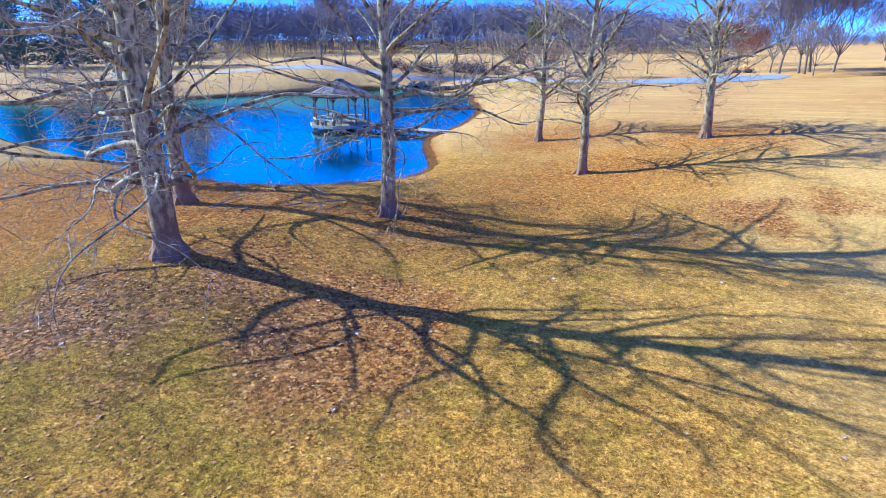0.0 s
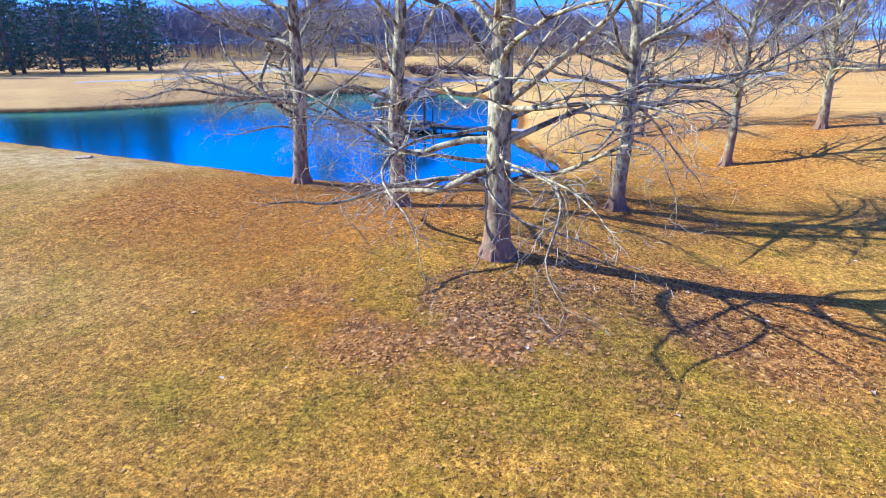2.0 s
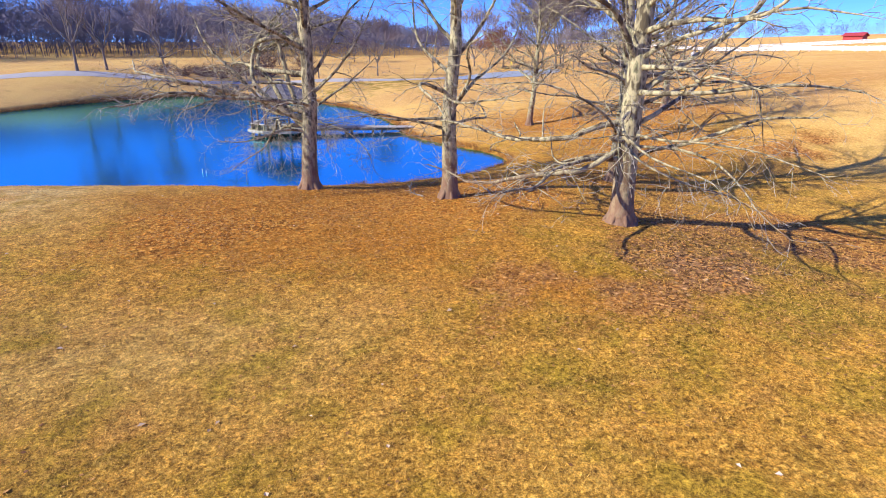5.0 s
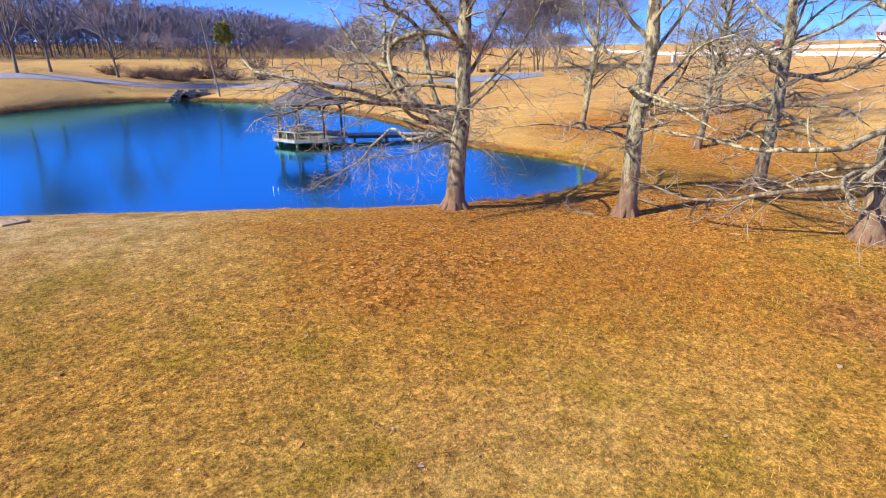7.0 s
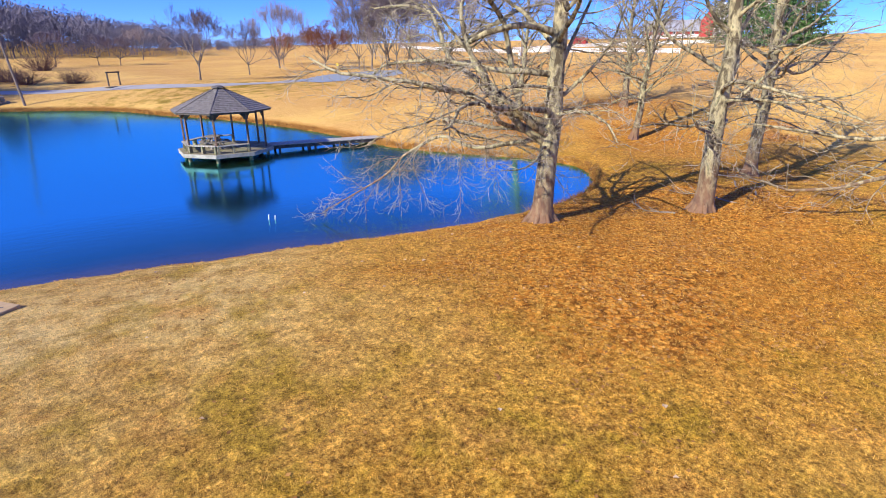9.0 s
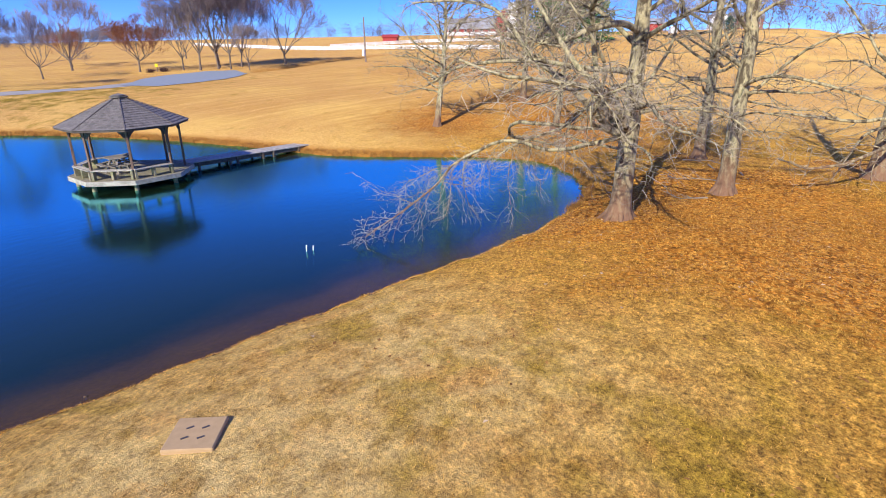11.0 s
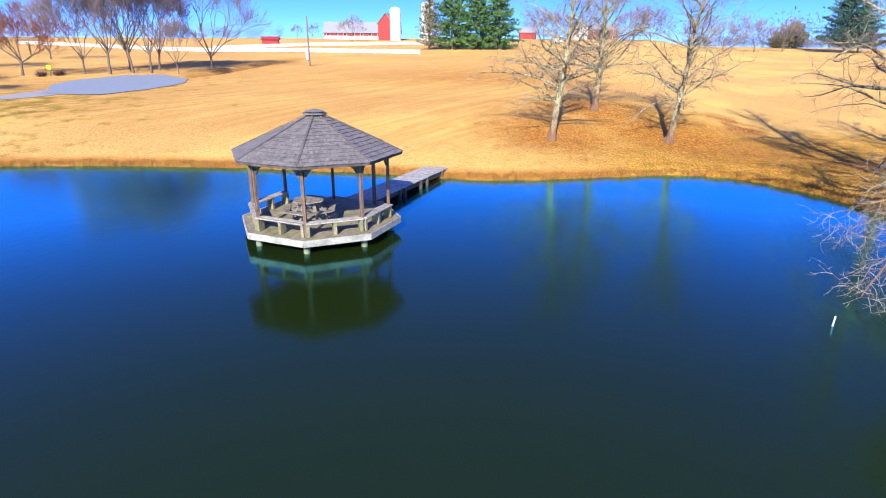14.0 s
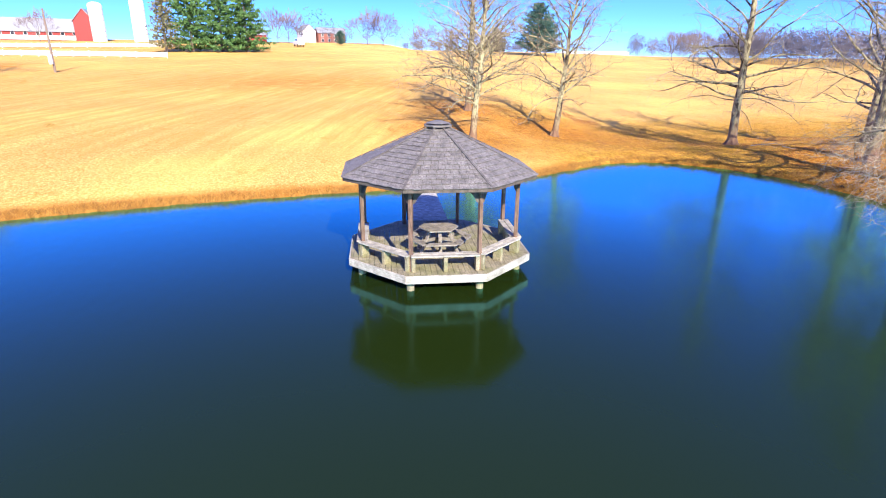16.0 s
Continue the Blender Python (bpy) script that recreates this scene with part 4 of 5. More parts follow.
sycamore("D", 14.0, 0.31, (0.4, 0.2), [(3.9, 200, 5.2, 26, 10), (3.3, 18, 5.0, 42, 60), (2.6, 160, 4.0, 14, 6), (3.0, 190, 4.0, 10, -10), (3.4, 300, 4.8, 24, 16), (4.5, 110, 5.0, 32, 44), (2.8, 340, 3.8, 12, -10), (3.6, 250, 4.2, 22, 12), (2.4, 225, 3.2, 8, -20)], 21,
    "bare sycamore standing on a mound of red leaves", 14, 4.8, 0.95, 0.22)
sycamore("E", 11.0, 0.22, (0.1, -1.5), [(2.4, 190, 3.2, 18, 10), (2.8, 320, 3.0, 25, 20), (3.4, 90, 3.0, 20, 24), (3.0, 100, 3.8, 14, 4), (3.6, 265, 3.6, 26, 24), (2.6, 75, 3.4, 10, -6)], 27, "slim bare leaning sycamore on the east bank", 15, 2.6, 0.95, 0.12, 1.15, 1.35, M_TWIG_BROWN)
sycamore("F", 10.5, 0.21, (0.2, -1.0), [(2.2, 120, 3.4, 25, 16), (2.6, 280, 3.0, 25, 14), (3.2, 95, 3.4, 30, 30), (2.9, 102, 4.8, 22, 0), (2.5, 82, 4.2, 12, -8), (3.9, 112, 4.2, 24, 16), (3.4, 270, 3.4, 22, 20)], 27, "slim bare pale-barked sycamore beside the dock", 16, 2.4, 0.95, 0.12, 1.15, 1.35, M_TWIG_BROWN)
sycamore("G", 11.0, 0.25, (0.2, -0.2), [(3.0, 205, 4.2, 32, 34), (3.6, 290, 3.8, 48, 52), (2.4, 10, 3.4, 28, 30), (2.6, 110, 3.4, 25, 30), (2.2, 95, 4.8, 6, -4), (2.9, 85, 5.2, 10, 4), (3.5, 105, 4.8, 14, 14), (4.2, 75, 4.6, 20, 26), (3.0, 265, 4.6, 22, 26), (4.0, 285, 4.6, 32, 38)], 27, "bare sycamore with spreading limbs in dry grass", 17, 2.4, 0.95, 0.12, 1.2, 1.35, M_TWIG_BROWN)


def shade_tree(x, y, height, spread, seed, label, wood, twigmat, copies=(), low=0.22, group="bare trees beyond the pond", limbs=6, stem_r=0.0105, dense=2, last=5, thick=1.0):
    """A bare round-headed tree farther off; copies: rows of x, y, turn, size."""
    rng = np.random.default_rng(seed)
    t = thing("tree", pose(x, y, ground_z(x, y) - 0.05), label, "tree", group)
    tb, tw = Tubes(), Tubes()
    r = height * stem_r
    stem = height * low
    trunk = grow(rng, (0, 0, 0), (0.02, 0.02, 1), stem, 4, 0.04, 0.1)
    tb.add(trunk, r * np.array([1.5, 1.1, 1.0, 0.95, 0.9]), 9)

    def fork(p, d, length, rad, level):
        n = 3 if level < 3 else 2 if level < 5 else 1
        seg = grow(rng, p, d, length, n, 0.10, 0.22)
        (tb if level < 2 else tw).add(seg, np.linspace(rad, rad * 0.62, n + 1), 6 if level < 2 else 3)
        if level == last:
            return
        side = [off_side(rng, unit(seg[-1] - seg[-2]), 12, 40) for _ in range(3 if level < 4 else dense)]
        for nd in side:
            fork(seg[-1], unit(nd + np.array([0, 0, 0.12])), length * rng.uniform(0.62, 0.85), max(rad * 0.58, 0.0015 * thick * height), level + 1)
        if level > (1 if dense > 2 else 2):
            q, qd = point_on(seg, rng.uniform(0.3, 0.8))
            fork(q, off_side(rng, qd, 35, 65), length * 0.6, max(rad * 0.4, 0.0011 * thick * height), max(level + 1, last - 1))

    for i in range(limbs):
        az = i * 2.4 + rng.uniform(-0.3, 0.3)
        q, _ = point_on(trunk, rng.uniform(0.7, 1.0))
        wide = radians(rng.uniform(8, 30) if i < 2 else rng.uniform(28, 62) * spread / (0.42 * height))
        fork(q, np.array([math.cos(az) * math.sin(wide), math.sin(az) * math.sin(wide), math.cos(wide)]), (height - stem) * rng.uniform(0.24, 0.30), r * 0.62, 0)
    tb.done("trunk", wood, t)
    tw.done("crown", twigmat, t, False)
    for cx, cy, turn, size in copies:
        c = copy_thing(t, pose(cx, cy, ground_z(cx, cy) - 0.05, 0, 0, turn))
        c.scale = (size, size, size)
    return t


shade_tree(51.0, 38.2, 13.5, 6.2, 31, "round-headed bare maple with dense grey twigs", M_BARK_DARK, M_TWIG_DARK, [(36.3, 69.0, 40, 1.0), (62.0, 75.0, 160, 0.8)], 0.14)
shade_tree(184.0, -26.0, 13.5, 6.2, 36, "round-headed bare tree far off behind the field", M_BARK_DARK, M_TWIG_DARK, [(172.0, 66.0, 30, 0.75), (186.0, 3.0, 200, 0.95), (188.0, -0.5, 20, 0.9), (182.0, -31.0, 320, 0.95), (214.0, 100.0, 80, 0.55), (216.0, 108.0, 10, 0.5), (172.0, -42.0, 60, 0.8), (170.0, -50.0, 140, 0.75), (168.0, -58.0, 250, 0.85), (170.0, -66.0, 10, 0.8), (166.0, -87.0, 70, 0.6)], 0.14, limbs=7, dense=3, last=4, thick=1.5)
shade_tree(40.5, 44.5, 15.0, 5.6, 32, "bare upright tree in a clump at the turning circle", M_BARK_DARK, M_TWIG_DARK, [(42.4, 43.0, 80, 0.95), (44.0, 44.6, 150, 1.0), (42.5, 40.6, 220, 0.9), (46.0, 42.2, 300, 0.85), (40.0, 47.5, 20, 0.7), (42.6, 37.0, 60, 0.45)], 0.2, "clump of bare trees", 7, 0.009, 3)
crab_apple = shade_tree(36.6, 52.6, 8.2, 4.6, 33, "low wide crab apple with reddish bare twigs", M_BARK_DARK, M_TWIG_RUST, [(42.0, 79.0, 200, 0.9)], 0.22, limbs=8, dense=3)
crab_apple.scale = (1.45, 1.45, 1.0)
shade_tree(13.0, 42.6, 9.6, 4.2, 34, "slender bare tree on the north lawn", M_BARK_DARK, M_TWIG_DARK, [(-29.3, 47.5, 90, 1.6), (-26.4, 50.8, 200, 1.5)], 0.25)
shade_tree(24.3, 54.2, 8.6, 5.0, 35, "bare spreading tree with crooked limbs", M_BARK_DARK, M_TWIG_DARK, [(-19.2, 54.8, 60, 1.7)], 0.2)
shade_tree(21.0, 122.0, 8.6, 5.0, 37, "bare spreading tree on the far lawn", M_BARK_DARK, M_TWIG_DARK, [(8.0, 122.0, 10, 1.2), (17.0, 125.0, 130, 1.1), (32.0, 146.0, 300, 1.3), (-24.0, 149.0, 90, 1.2), (-16.0, 146.0, 210, 1.1), (162.0, -130.0, 40, 1.5), (158.0, -136.0, 170, 1.6), (164.0, -141.0, 290, 1.5)], 0.2, limbs=7, dense=3, last=4, thick=1.5)


def conifer(x, y, height, spread, seed, label, needles, copies=(), group="", droop=0.25, profile=1.25, bare=0.06, full=34, levels=22):
    rng = np.random.default_rng(seed)
    t = thing("pine_tree", pose(x, y, ground_z(x, y) - 0.05), label, "tree", group)
    tb = Tubes()
    tb.add(np.array([[0, 0, 0], [0.05, 0, height * 0.5], [0, 0.05, height]]), np.array([0.018, 0.012, 0.002]) * height, 8)
    verts, faces, o = [], [], 0
    for i in range(levels):
        h = height * (bare + (0.98 - bare) * i / levels)
        ln0 = spread * (1 - (i / levels) ** profile) * rng.uniform(0.85, 1.1) + 0.35
        for b in range(8):
            az = b * 0.785 + i * 0.5 + rng.uniform(-0.3, 0.3)
            ln = ln0 * rng.uniform(0.6, 1.15)
            d = np.array([math.cos(az), math.sin(az), rng.uniform(-0.05, 0.25)])
            br = grow(rng, (0, 0, h + rng.uniform(-0.2, 0.2)), d, ln, 4, 0.08, -droop + 0.35)
            tb.add(br, np.linspace(0.05, 0.012, 5), 3)
            k = max(10, int(full * (0.45 + 0.55 * ln / spread)))
            u = rng.uniform(0.12, 1.0, k) * 3.999
            q = u.astype(int)
            p = br[q] + (br[q + 1] - br[q]) * (u - q)[:, None]
            nd = unit(br[-1] - br[0]) * 0.7 + rng.normal(0, 0.6, (k, 3)) + np.array([0, 0, 0.2])
            nd /= np.linalg.norm(nd, axis=1, keepdims=True)
            wv = np.cross(nd, rng.normal(0, 1, (k, 3)))
            wv = wv / np.linalg.norm(wv, axis=1, keepdims=True) * rng.uniform(0.06, 0.14, (k, 1))
            sl = rng.uniform(0.4, 0.95, (k, 1))
            verts.append(np.stack([p - wv * 0.5, p + wv * 0.5, p + nd * sl * 0.7 + wv, p + nd * sl, p + nd * sl * 0.7 - wv], 1).reshape(-1, 3))
            base = o + 5 * np.arange(k)[:, None]
            faces.append(np.concatenate([base + [0, 1, 2], base + [0, 2, 4], base + [4, 2, 3]]))
            o += 5 * k
    tb.done("trunk", M_BARK_DARK, t)
    fast_mesh("crown", np.concatenate(verts), np.concatenate(faces), needles, t)
    for cx, cy, turn, size in copies:
        c = copy_thing(t, pose(cx, cy, ground_z(cx, cy) - 0.05, 0, 0, turn))
        c.scale = (size, size, size * (0.9 + 0.2 * ((turn * 7) % 10) / 10))
    return t


conifer(121.9, 21.1, 19.0, 5.0, 41, "dense green pine in a row by the lane", M_NEEDLE, [(122.5, 15.1, 130, 1.0), (123.0, 10.0, 200, 0.95)], "pines by the lane", 0.28, 1.55, 0.04, 95, 19)
conifer(118.5, 25.8, 14.0, 3.4, 44, "thin grey-green larch beside the pines", M_NEEDLE_DULL, [], "pines by the lane", 0.15, 1.3, 0.08, 16, 20)
conifer(168.0, -81.0, 17.0, 7.0, 42, "broad blue-green pine behind the field crest", M_NEEDLE_DARK, [(172.0, -86.0, 80, 0.85), (174.0, -16.0, 150, 0.30)], "far pines", 0.1, 3.0, 0.10, 95, 20)
conifer(194.0, -76.0, 8.0, 4.2, 45, "low rounded olive evergreen behind the field crest", M_NEEDLE_DULL, [(196.0, -72.0, 150, 0.7)], "far pines", 0.2, 2.6, 0.05, 70, 16)
conifer(-3.6, 112.0, 10.5, 1.8, 46, "small yellow-green cedar before the woods", M_NEEDLE_YELLOW, [], "", 0.1, 3.0, 0.55, 50, 9)
conifer(-80.0, 72.0, 24.0, 7.0, 43, "tall shady evergreen on the hill by the lane", M_NEEDLE_DARK, [(-86.0, 66.0, 60, 1.0), (-92.0, 60.0, 110, 1.05), (-98.0, 54.0, 170, 0.95), (-88.0, 78.0, 230, 1.1), (-96.0, 70.0, 300, 1.0), (-104.0, 62.0, 20, 1.1), (-104.0, 46.0, 140, 1.0), (-110.0, 52.0, 80, 1.05), (-112.0, 66.0, 200, 1.1), (-118.0, 58.0, 260, 1.0), (-110.0, 38.0, 330, 1.0)], "evergreens on the hill", 0.25, 1.6, 0.04, 28, 20)


def build_woods():
    """Belts of far bare woodland, too many to count."""
    rng = np.random.default_rng(51)
    verts, faces = [], []
    o = 0
    rows = []
    for i in range(1900):                      # north and north-west hill, higher to the west
        a = rng.uniform(70, 150)
        q = rng.uniform(140, 265)
        h = np.interp(a, [70, 76, 82, 88, 95, 150], [8.5, 10.0, 13.0, 16.5, 18.0, 18.0]) * (0.80 + 0.20 * q / 265) + rng.normal(0, 0.9)
        a = radians(a)
        rows.append((q * math.cos(a), 20 + q * math.sin(a), h))
    for i in range(340):                      # low far belt
        a = radians(rng.uniform(51, 72))
        q = rng.uniform(290, 350)
        rows.append((q * math.cos(a), 20 + q * math.sin(a), rng.uniform(5, 7.5) if a > radians(61) else rng.uniform(6.5, 9)))
    for i in range(160):                      # far north-east
        a = radians(rng.uniform(28, 58))
        q = rng.uniform(380, 460)
        rows.append((q * math.cos(a), q * math.sin(a), rng.uniform(9, 13)))
    for i in range(420):                      # south-east, nearer to the south
        a = radians(rng.uniform(-62, -41))
        q = rng.uniform(230, 330)
        rows.append((q * math.cos(a) - 15, q * math.sin(a) + 4, rng.uniform(10, 14)))
    for i in range(330):                      # low scrub beyond the field
        a = radians(rng.uniform(-44, -12))
        q = rng.uniform(250, 330)
        if -33.5 < math.degrees(a) < -26.5:      # open before the white farm building
            continue
        rows.append((q * math.cos(a) - 15, q * math.sin(a) + 4, rng.uniform(7.5, 10.5) if a < radians(-33) else rng.uniform(4, 6.5)))
    for i in range(46):                       # straggling trees behind the field crest
        a = radians(rng.uniform(-25, 2))
        q = rng.uniform(208, 240)
        rows.append((q * math.cos(a) - 15, q * math.sin(a) + 4, rng.uniform(7, 13)))
    for i in range(90):                       # west side
        a = radians(rng.uniform(150, 200))
        q = rng.uniform(150, 220)
        rows.append((q * math.cos(a), 20 + q * math.sin(a), rng.uniform(12, 18)))
    base = terrain(np.array([r[0] for r in rows]), np.array([r[1] for r in rows]))
    for (x, y, h), z in zip(rows, base):
        root = np.array([x, y, z - 0.3])
        far = math.hypot(x, y) > 190
        k = 150 if far else 130
        el = rng.normal(0, 1, (k, 3))
        el = el / np.linalg.norm(el, axis=1, keepdims=True) * rng.random((k, 1)) ** 0.42
        p = root + np.array([0, 0, h * 0.55]) + el * np.array([h * 0.30, h * 0.30, h * 0.46])
        d = el * np.array([0.9, 0.9, 0.35]) + np.array([0, 0, 0.25]) + rng.normal(0, 0.75, (k, 3))
        d /= np.linalg.norm(d, axis=1, keepdims=True)
        tip = p + d * rng.uniform(0.35, 0.95, k)[:, None] * h / 12
        az = rng.uniform(0, 6.283, k)
        wv = np.stack([-np.sin(az), np.cos(az), rng.normal(0, 0.2, k)], 1) * rng.uniform(0.08, 0.24, k)[:, None] * (1.2 if far else 1.05)
        verts.append(np.stack([p - wv, p + wv, tip], 1).reshape(-1, 3))
        faces.append(np.arange(3 * k).reshape(-1, 3) + o)
        o += 3 * k
        w = 0.005 * h
        verts.append(np.array([root + [-w, 0, 0], root + [w, 0, 0], root + [0, 0, h * 0.9], root + [0, -w, 0], root + [0, w, 0], root + [0, 0, h * 0.9]]))
        faces.append(np.array([[0, 1, 2], [3, 4, 5]]) + o)
        o += 6
    ob = fast_mesh("far_woods", np.concatenate(verts), np.concatenate(faces), M_HAZE_WOODS)
    return tagged(ob, "belt of bare winter woodland on the skyline, distance haze in its grey-purple colour", "woods", kind="stuff")


build_woods()


# ---- lane and turning circle ----
def ribbon(name, line, width, material, label, category, lift=0.03):
    """A strip of paving laid on the ground; width may change along it."""
    p = np.array(line, float)
    s = np.concatenate([[0], np.cumsum(np.linalg.norm(np.diff(p, axis=0), axis=1))])
    t = np.linspace(0, s[-1], max(8, int(s[-1] / 1.0)))
    c = np.stack([np.interp(t, s, p[:, 0]), np.interp(t, s, p[:, 1])], 1)
    for _ in range(6):
        c[1:-1] = (c[:-2] + 2 * c[1:-1] + c[2:]) / 4
    g = np.gradient(c, axis=0)
    g /= np.linalg.norm(g, axis=1, keepdims=True)
    side = np.stack([-g[:, 1], g[:, 0]], 1)
    cols = np.linspace(-0.5, 0.5, 7)
    wd = np.interp(t, s, width) if isinstance(width, list) else np.full(len(t), width)
    q = c[:, None] + side[:, None] * cols[None, :, None] * wd[:, None, None]
    z = terrain(q[..., 0], q[..., 1]) + lift
    i = np.arange(len(t) * 7).reshape(len(t), 7)
    f = np.stack([i[:-1, :-1], i[1:, :-1], i[1:, 1:], i[:-1, 1:]], -1).reshape(-1, 4)
    ob = fast_mesh(name, np.concatenate([q, z[..., None]], -1).reshape(-1, 3), f, material, smooth=True)
    return tagged(ob, label, category, kind="structure")


ribbon("road", [(-60, 30), (-44, 40), (-31, 45), (-20, 50), (-8, 50.5), (2, 44.5), (10, 38), (19, 34.5), (27, 35), (33, 37)], [3.0, 3.0, 3.0, 2.6, 2.4, 2.4, 2.4, 2.6, 5.0, 10.0], M_LANE, "narrow grey asphalt lane behind the pond", "road")
ribbon("pavement", [(22.5, 32.2), (27, 33.2), (31, 35.0), (35.5, 37.5), (40, 40.0)], [5, 9, 12, 11, 4], M_ASPHALT, "grey asphalt turning circle in the grass", "pavement", 0.05)


# ---- white paddock fences ----
def fence(line, label, group="white paddock fences"):
    p = np.array(line, float)
    s = np.concatenate([[0], np.cumsum(np.linalg.norm(np.diff(p, axis=0), axis=1))])
    t = np.arange(0, s[-1], 2.6)
    xs, ys = np.interp(t, s, p[:, 0]), np.interp(t, s, p[:, 1])
    zs = terrain(xs, ys)
    f = thing("fence", pose(xs[0], ys[0], zs[0]), label, "fence", group)
    o = Vector((xs[0], ys[0], zs[0]))
    post = box_bm((0.13, 0.13, 1.3), pose(0, 0, 0.4), 0.01)
    first = part("post", post, M_WHITE, f)
    for i in range(1, len(t)):
        c = new("post", first.data)
        c.parent = f
        c.location = Vector((xs[i], ys[i], zs[i])) - o
        a, b = Vector((xs[i - 1], ys[i - 1], zs[i - 1])) - o, Vector((xs[i], ys[i], zs[i])) - o
        for h in (0.30, 0.58, 0.86):
            part("rail", beam(bmesh.new(), a + Vector((0, 0, h)), b + Vector((0, 0, h)), 0.04, 0.19), M_WHITE, f)
    return f


fence([(132, 160), (117, 123), (101, 85), (96, 68), (100, 54), (99, 36), (96, 22)], "long white board fence along the paddock")
fence([(108, 76), (118, 70), (130, 62), (142, 35), (144, 28)], "white board fence climbing to the farmyard")


# ---- farm on the hill ----
def gabled(bm, lx, ly, h, ridge):
    """Walls with a gable at both x ends."""
    prof = [(-ly / 2, 0), (ly / 2, 0), (ly / 2, h), (0, h + ridge), (-ly / 2, h)]
    ends = []
    for sx in (-lx / 2, lx / 2):
        ends.append([bm.verts.new((sx, y, z)) for y, z in prof])
    bm.faces.new(ends[0][::-1]), bm.faces.new(ends[1])
    for i in range(5):
        j = (i + 1) % 5
        bm.faces.new((ends[0][i], ends[0][j], ends[1][j], ends[1][i]))
    bmesh.ops.recalc_face_normals(bm, faces=bm.faces)
    return bm


def building(name, x, y, turn, lx, ly, h, ridge, wall, roof, label, category, windows=(), dz=0.0, strip=None):
    b = thing(name, pose(x, y, ground_z(x, y) - 0.4 + dz, 0, 0, turn), label, category)
    part("wall", gabled(bmesh.new(), lx, ly, h, ridge), wall, b)
    for s in (-1, 1):
        lo, hi = Vector((0, s * (ly / 2 + 0.35), h - 0.12)), Vector((0, 0, h + ridge + 0.12))
        bm = bmesh.new()
        box(bm, (lx + 0.7, (hi - lo).length, 0.14), Matrix.Translation((lo + hi) / 2) @ Matrix.Rotation(math.atan2(ridge + 0.24, -s * (ly / 2 + 0.35)) if s < 0 else math.atan2(-(ridge + 0.24), (ly / 2 + 0.35)), 4, "X"))
        part("roof", bm, roof, b)
    if strip:
        for s in (-1, 1):
            part("base_wall", box_bm((lx - 0.3, 0.06, strip), pose(0, s * (ly / 2 + 0.02), strip / 2 + 0.3)), M_WHITE, b, "whitewashed lower wall")
    for wx, wz, s in windows:
        w = part("window", box_bm((0.95, 0.08, 1.3), pose(wx, s * (ly / 2 + 0.03), wz)), M_WHITE, b)
        part("pane", box_bm((0.75, 0.06, 1.1), pose(wx, s * (ly / 2 + 0.06), wz)), M_GLASS_DARK, w)
    return b


barn = building("barn", 188.0, 68.0, 104, 27.0, 9.0, 2.6, 3.6, M_RED, M_ROOF, "long red barn with grey roof and whitewashed base", "barn", [(k * 3.0 - 12, 2.1, s) for k in range(9) for s in (1, -1)], 0, 1.2)


building("barn", 184.5, 57.2, 6, 9.0, 5.4, 5.6, 3.4, M_RED, M_ROOF, "tall red gabled barn end beside the silo", "barn")


def silo(x, y, h, r):
    s = thing("silo", pose(x, y, ground_z(x, y) - 0.3), "tall white concrete silo with domed top", "silo", "farm silos")
    part("body", cyl(bmesh.new(), r, r, h, Matrix(), 24), M_WHITE, s)
    bm = bmesh.new()
    bmesh.ops.create_uvsphere(bm, u_segments=24, v_segments=8, radius=r, matrix=Matrix.Translation((0, 0, h)) @ Matrix.Diagonal((1, 1, 0.55, 1)))
    part("dome", bm, M_WHITE, s)
    for z in np.arange(1.5, h, 1.5):
        bm = bmesh.new()
        cyl(bm, r + 0.03, r + 0.03, 0.06, Matrix.Translation((0, 0, z)), 24)
        part("hoop", bm, M_ROOF, s)
    return s


silo(181.0, 53.5, 10.0, 1.9)
silo(184.0, 43.0, 11.5, 2.0)
building("house", 232.0, -8.5, 20, 6.0, 5.5, 5.0, 2.4, M_WHITE, M_ROOF, "two-storey white farmhouse with grey roof", "house", [(k * 1.8 - 1.8, z, 1) for k in range(3) for z in (1.8, 4.0)])
building("house", 232.0, -18.0, 100, 11.0, 6.0, 4.4, 2.0, M_BRICK, M_ROOF, "red brick farmhouse with grey roof", "house", [(k * 2.6 - 3.9, z, 1) for k in range(4) for z in (1.6, 3.6)])
building("shed", 206.0, 10.0, 100, 6.0, 4.5, 2.6, 1.6, M_RED, M_ROOF, "small red shed by the lane", "shed")
building("shed", 146.0, 82.0, 110, 4.6, 3.0, 1.7, 0.6, M_RED, M_RED, "open red run-in shed in the paddock", "shed")
building("farm_building", 262.0, -158.0, 60, 34.0, 9.0, 1.6, 1.0, M_WHITE, M_WHITE, "long low white farm building beyond the field", "building")


